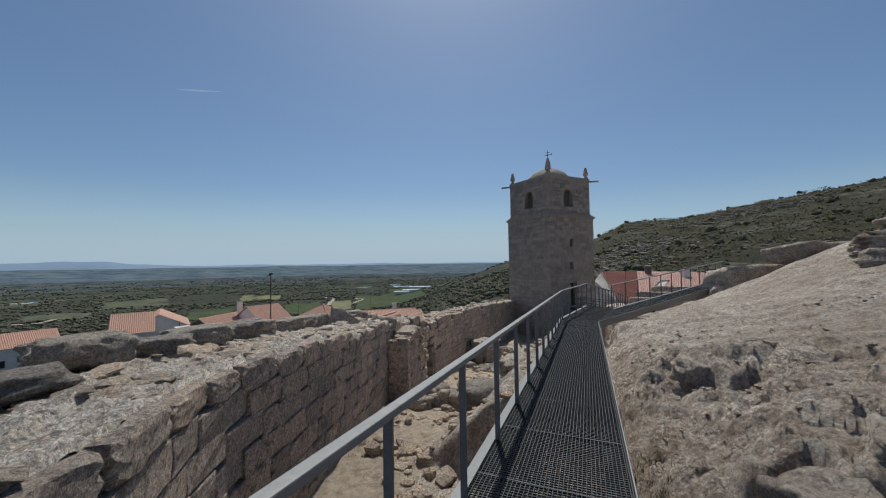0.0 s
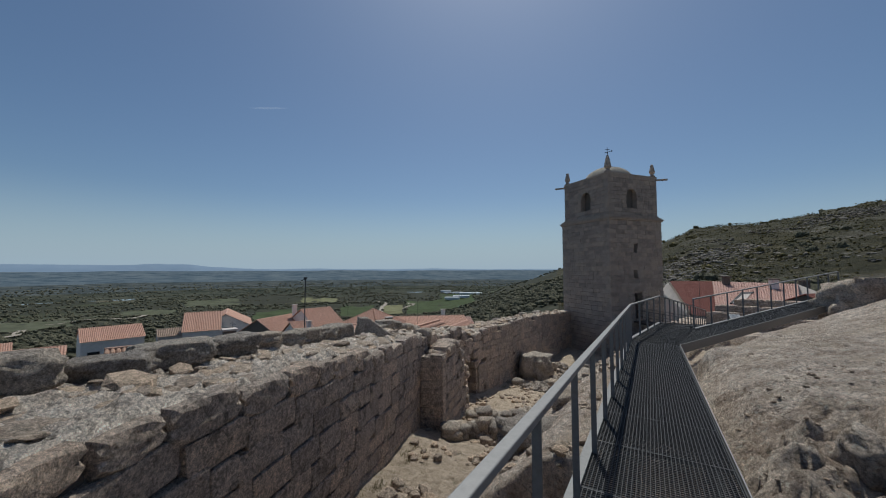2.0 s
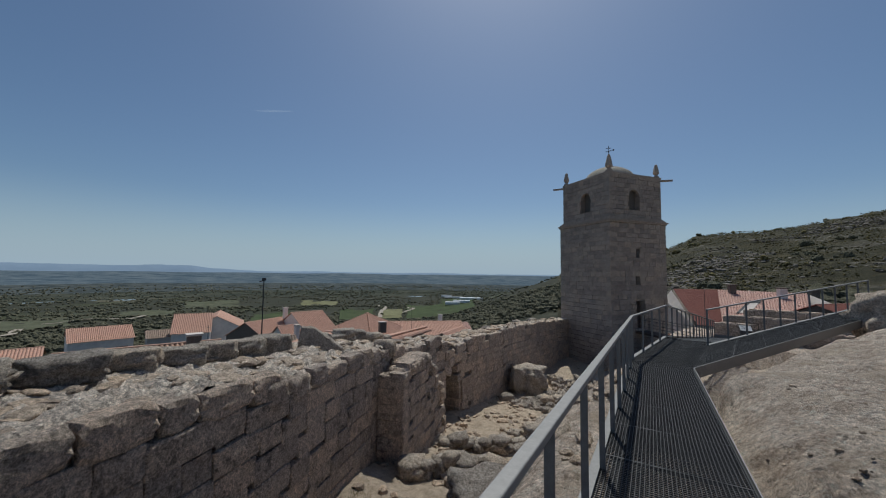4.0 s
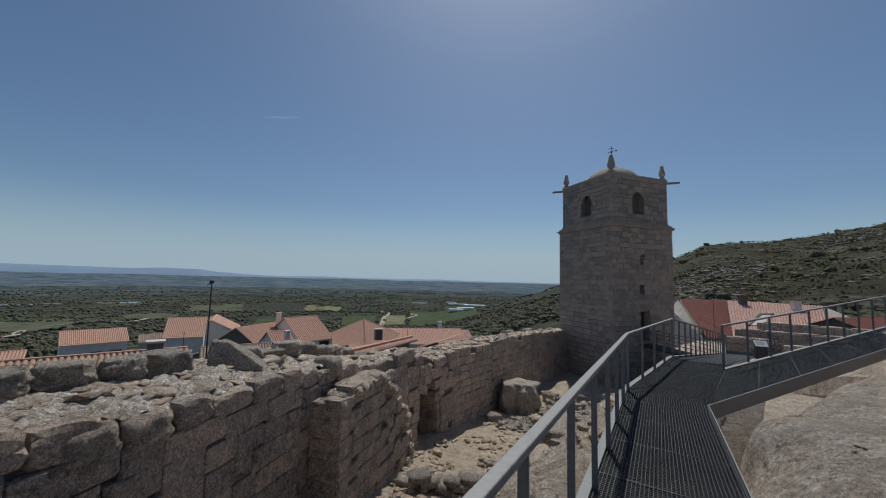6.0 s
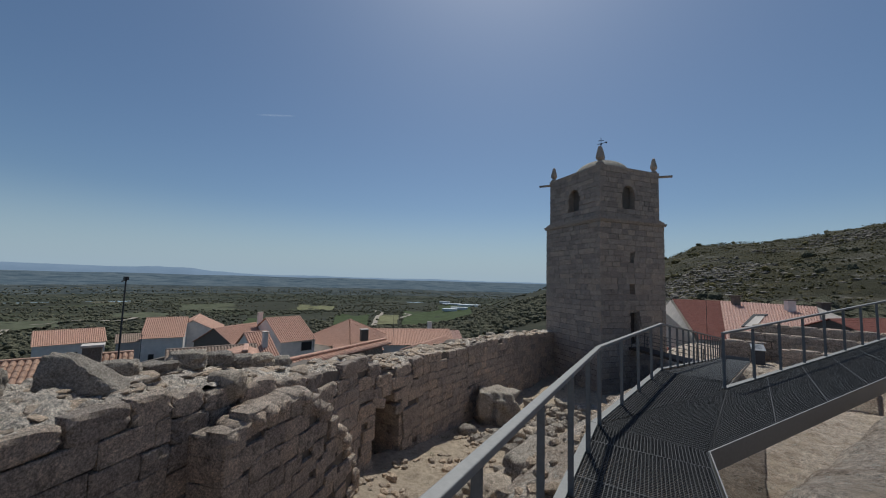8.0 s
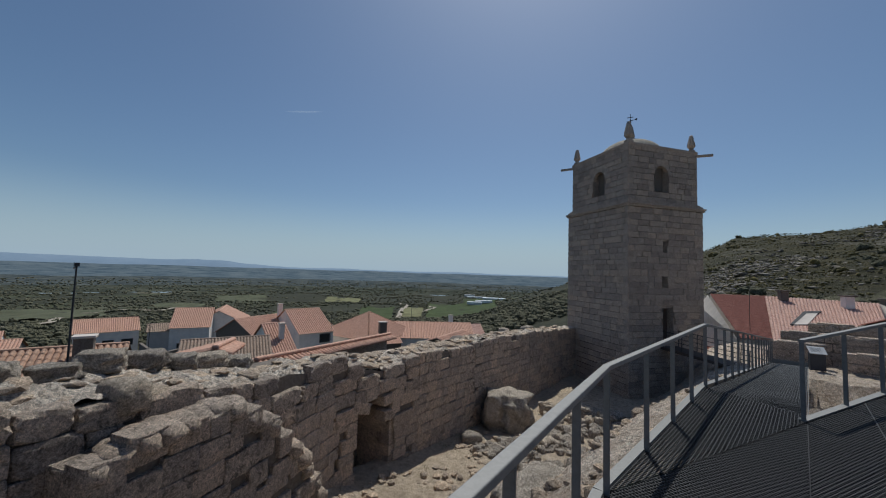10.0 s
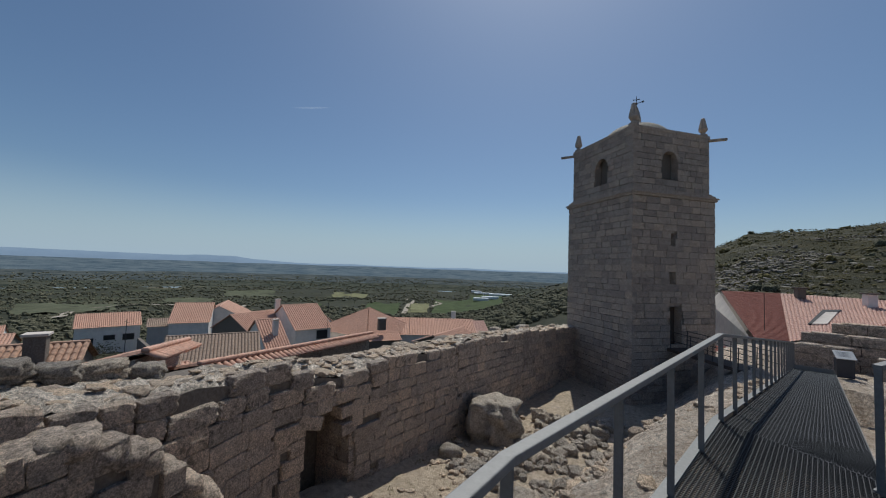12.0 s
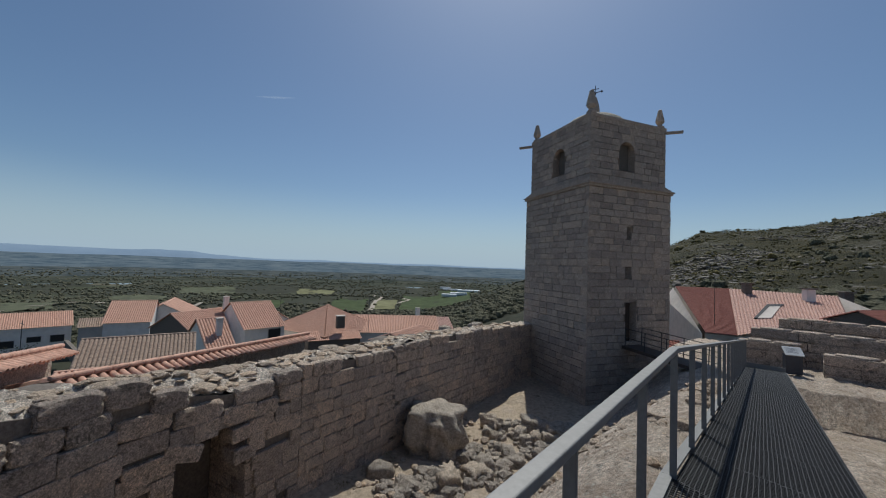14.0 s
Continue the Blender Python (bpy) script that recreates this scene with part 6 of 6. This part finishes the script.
# granite outcrops on the hillside
picks, zz = [], {}
for k in range(9000):
    a = rnd.uniform(-6, 34)
    band = rnd.random() < 0.75
    r = rnd.gauss(185 + 9 * max(a, 0), 24) if band else rnd.uniform(130, 430)
    x, y, z = polar(r, a)
    if fbm(x * 0.012 + y * 0.006, y * 0.02, 1.1, 4) > (-0.02 if band else 0.22):
        picks.append((x, y))
        zz[(x, y)] = z
rubble("hillside_outcrops", picks, (0.5, 2.3), 14, "pale granite outcrops on the hillside", lambda x, y: zz[(x, y)], 0.4, 0.35, OUTCROP)
spots = []
for k in range(46):
    r, a = rnd.uniform(500, 522), rnd.choice((rnd.uniform(1.6, 3.0), rnd.uniform(5.0, 34.0), rnd.uniform(14.0, 34.0)))
    spots.append((*polar(r, a), rnd.uniform(1.0, 2.9)))
for k in range(46):
    r, a = rnd.choice(((rnd.uniform(205, 275), rnd.uniform(11.0, 17.5)), (rnd.uniform(260, 330), rnd.uniform(18, 32)), (rnd.uniform(120, 160), rnd.uniform(0, 14))))
    spots.append((*polar(r, a), rnd.uniform(0.9, 2.4)))
clumps("hill_trees", spots, "dark rounded trees on the hillside and its skyline", FOLIAGE, 7, 2)


def leafy_bush(at, size, seed, label, name="bush"):
    b = empty(name, label, "shrub", at)
    part("trunk", lathe([(0.09, 0), (0.06, size * 0.5)], 7), WOOD, b)
    rnd_ = random.Random(seed)
    verts, faces = [], []
    for k in range(900):
        v = Vector((rnd_.gauss(0, 1), rnd_.gauss(0, 1), rnd_.gauss(0, 1))).normalized() * size * rnd_.uniform(0.35, 1.0) * (0.75 + 0.35 * rnd_.random())
        v = Vector((v.x, v.y, v.z * 0.65 + size * 0.7))
        q = Euler((rnd_.uniform(0, 6), rnd_.uniform(0, 6), rnd_.uniform(0, 6))).to_matrix()
        s = rnd_.uniform(0.08, 0.2)
        n_ = len(verts)
        verts.extend((v + q @ Vector(c) * s)[:] for c in ((-0.5, 0, 0), (0, -1, 0.1), (0.5, 0, 0), (0, 1, 0.1)))
        faces.append((n_, n_ + 1, n_ + 2, n_ + 3))
    ob = new("crown", mesh_of("crown", verts, faces, FOLIAGE))
    ob.parent = b


leafy_bush((-80.5, 28.0, -17.0), 3.4, 1, "green leafy bush beside the white house")
leafy_bush((-77.0, 24.0, -17.0), 2.6, 2, "green leafy bush beside the white house")
leafy_bush((-40.0, 118.0, -18.0), 4.0, 3, "dark green tree beyond the far houses")
# pale greenhouses and sheds on the plain
for k, (r, a, w, d_, h) in enumerate(((760, -26.2, 62, 14, 4), (1000, -29.5, 50, 12, 5), (560, -29.6, 22, 10, 4), (575, -28.2, 26, 8, 4), (1080, -30.6, 30, 10, 5))):
    x, y, z = polar(r, a)
    ob = part("greenhouse", box_bm((w, d_, h), Matrix.Translation((0, 0, h / 2)), 0.5), SHEET)
    ob.matrix_world = pose(x, y, z + 1.5, 0, 0, -a + (4 if k % 2 else -3))
    tagged(ob, "long white greenhouse far off on the plain", "greenhouse", "greenhouses on the plain")

# vapour trail high up
def trail(nt, bsdf):
    out = nt.nodes["Material Output"]
    tr = node(nt, "ShaderNodeBsdfTranslucent", {"Color": (0.9, 0.9, 0.9, 1)})
    clear = nt.nodes.new("ShaderNodeBsdfTransparent")
    both = node(nt, "ShaderNodeMixShader", {0: 0.88, 1: tr.outputs[0], 2: clear.outputs[0]})
    nt.links.new(both.outputs[0], out.inputs[0])


TRAIL = mat("vapour", trail)
pts = []
for k in range(21):
    a, e = radians(-59.5 + 5.2 * k / 20), radians(21.6 + 0.85 * k / 20)
    w = 9 * math.sin(math.pi * (k + 0.5) / 21)
    c = Vector((4000 * math.sin(a) * math.cos(e), 4000 * math.cos(a) * math.cos(e), 4000 * math.sin(e)))
    pts += [c + Vector((0, 0, w)), c - Vector((0, 0, w))]
tagged(new("backdrop_vapour_trail", mesh_of("vapour_trail", pts, [(2 * k, 2 * k + 1, 2 * k + 3, 2 * k + 2) for k in range(20)], TRAIL)), "thin white vapour trail in the blue sky", "cloud", kind="structure")


# dry grass and weeds
def tufts(name, spots, label, seed, tall=(0.03, 0.1)):
    rnd_ = random.Random(seed)
    verts, faces = [], []
    for x, y, z in spots:
        for b in range(14):
            a_, l_ = rnd_.uniform(0, 6.3), rnd_.uniform(*tall)
            o = Vector((x + rnd_.gauss(0, 0.06), y + rnd_.gauss(0, 0.06), z - 0.01))
            d_ = Vector((math.cos(a_), math.sin(a_), 0))
            tip = o + d_ * l_ * rnd_.uniform(0.2, 0.7) + Vector((0, 0, l_))
            s_ = Vector((-d_.y, d_.x, 0)) * 0.006
            n_ = len(verts)
            verts += [(o - s_)[:], (o + s_)[:], tip[:]]
            faces.append((n_, n_ + 1, n_ + 2))
    return tagged(new(name, mesh_of(name, verts, faces, GRASS)), label, "grass", kind="stuff")


GRASS = mat("dry_grass", leaves((0.2, 0.18, 0.08), (0.34, 0.29, 0.16)))
rnd = random.Random(55)
spots = [(x, y, rock_z(x, y)) for x, y in ((rnd.uniform(0.22, 0.6), rnd.uniform(1.5, 5.0)) for _ in range(90))]
for k in range(420):
    y = rnd.uniform(5, 30)
    x = wall_x(y) + abs(rnd.gauss(0, 0.5)) + 0.1
    if fbm(x * 0.6, y * 0.6, 7.7) > 0.05 and not 11 < y < 16.5:
        spots.append((x, y, rock_z(x, y)))
tufts("grass", spots, "dry yellowish grass tufts among the stones", 8)
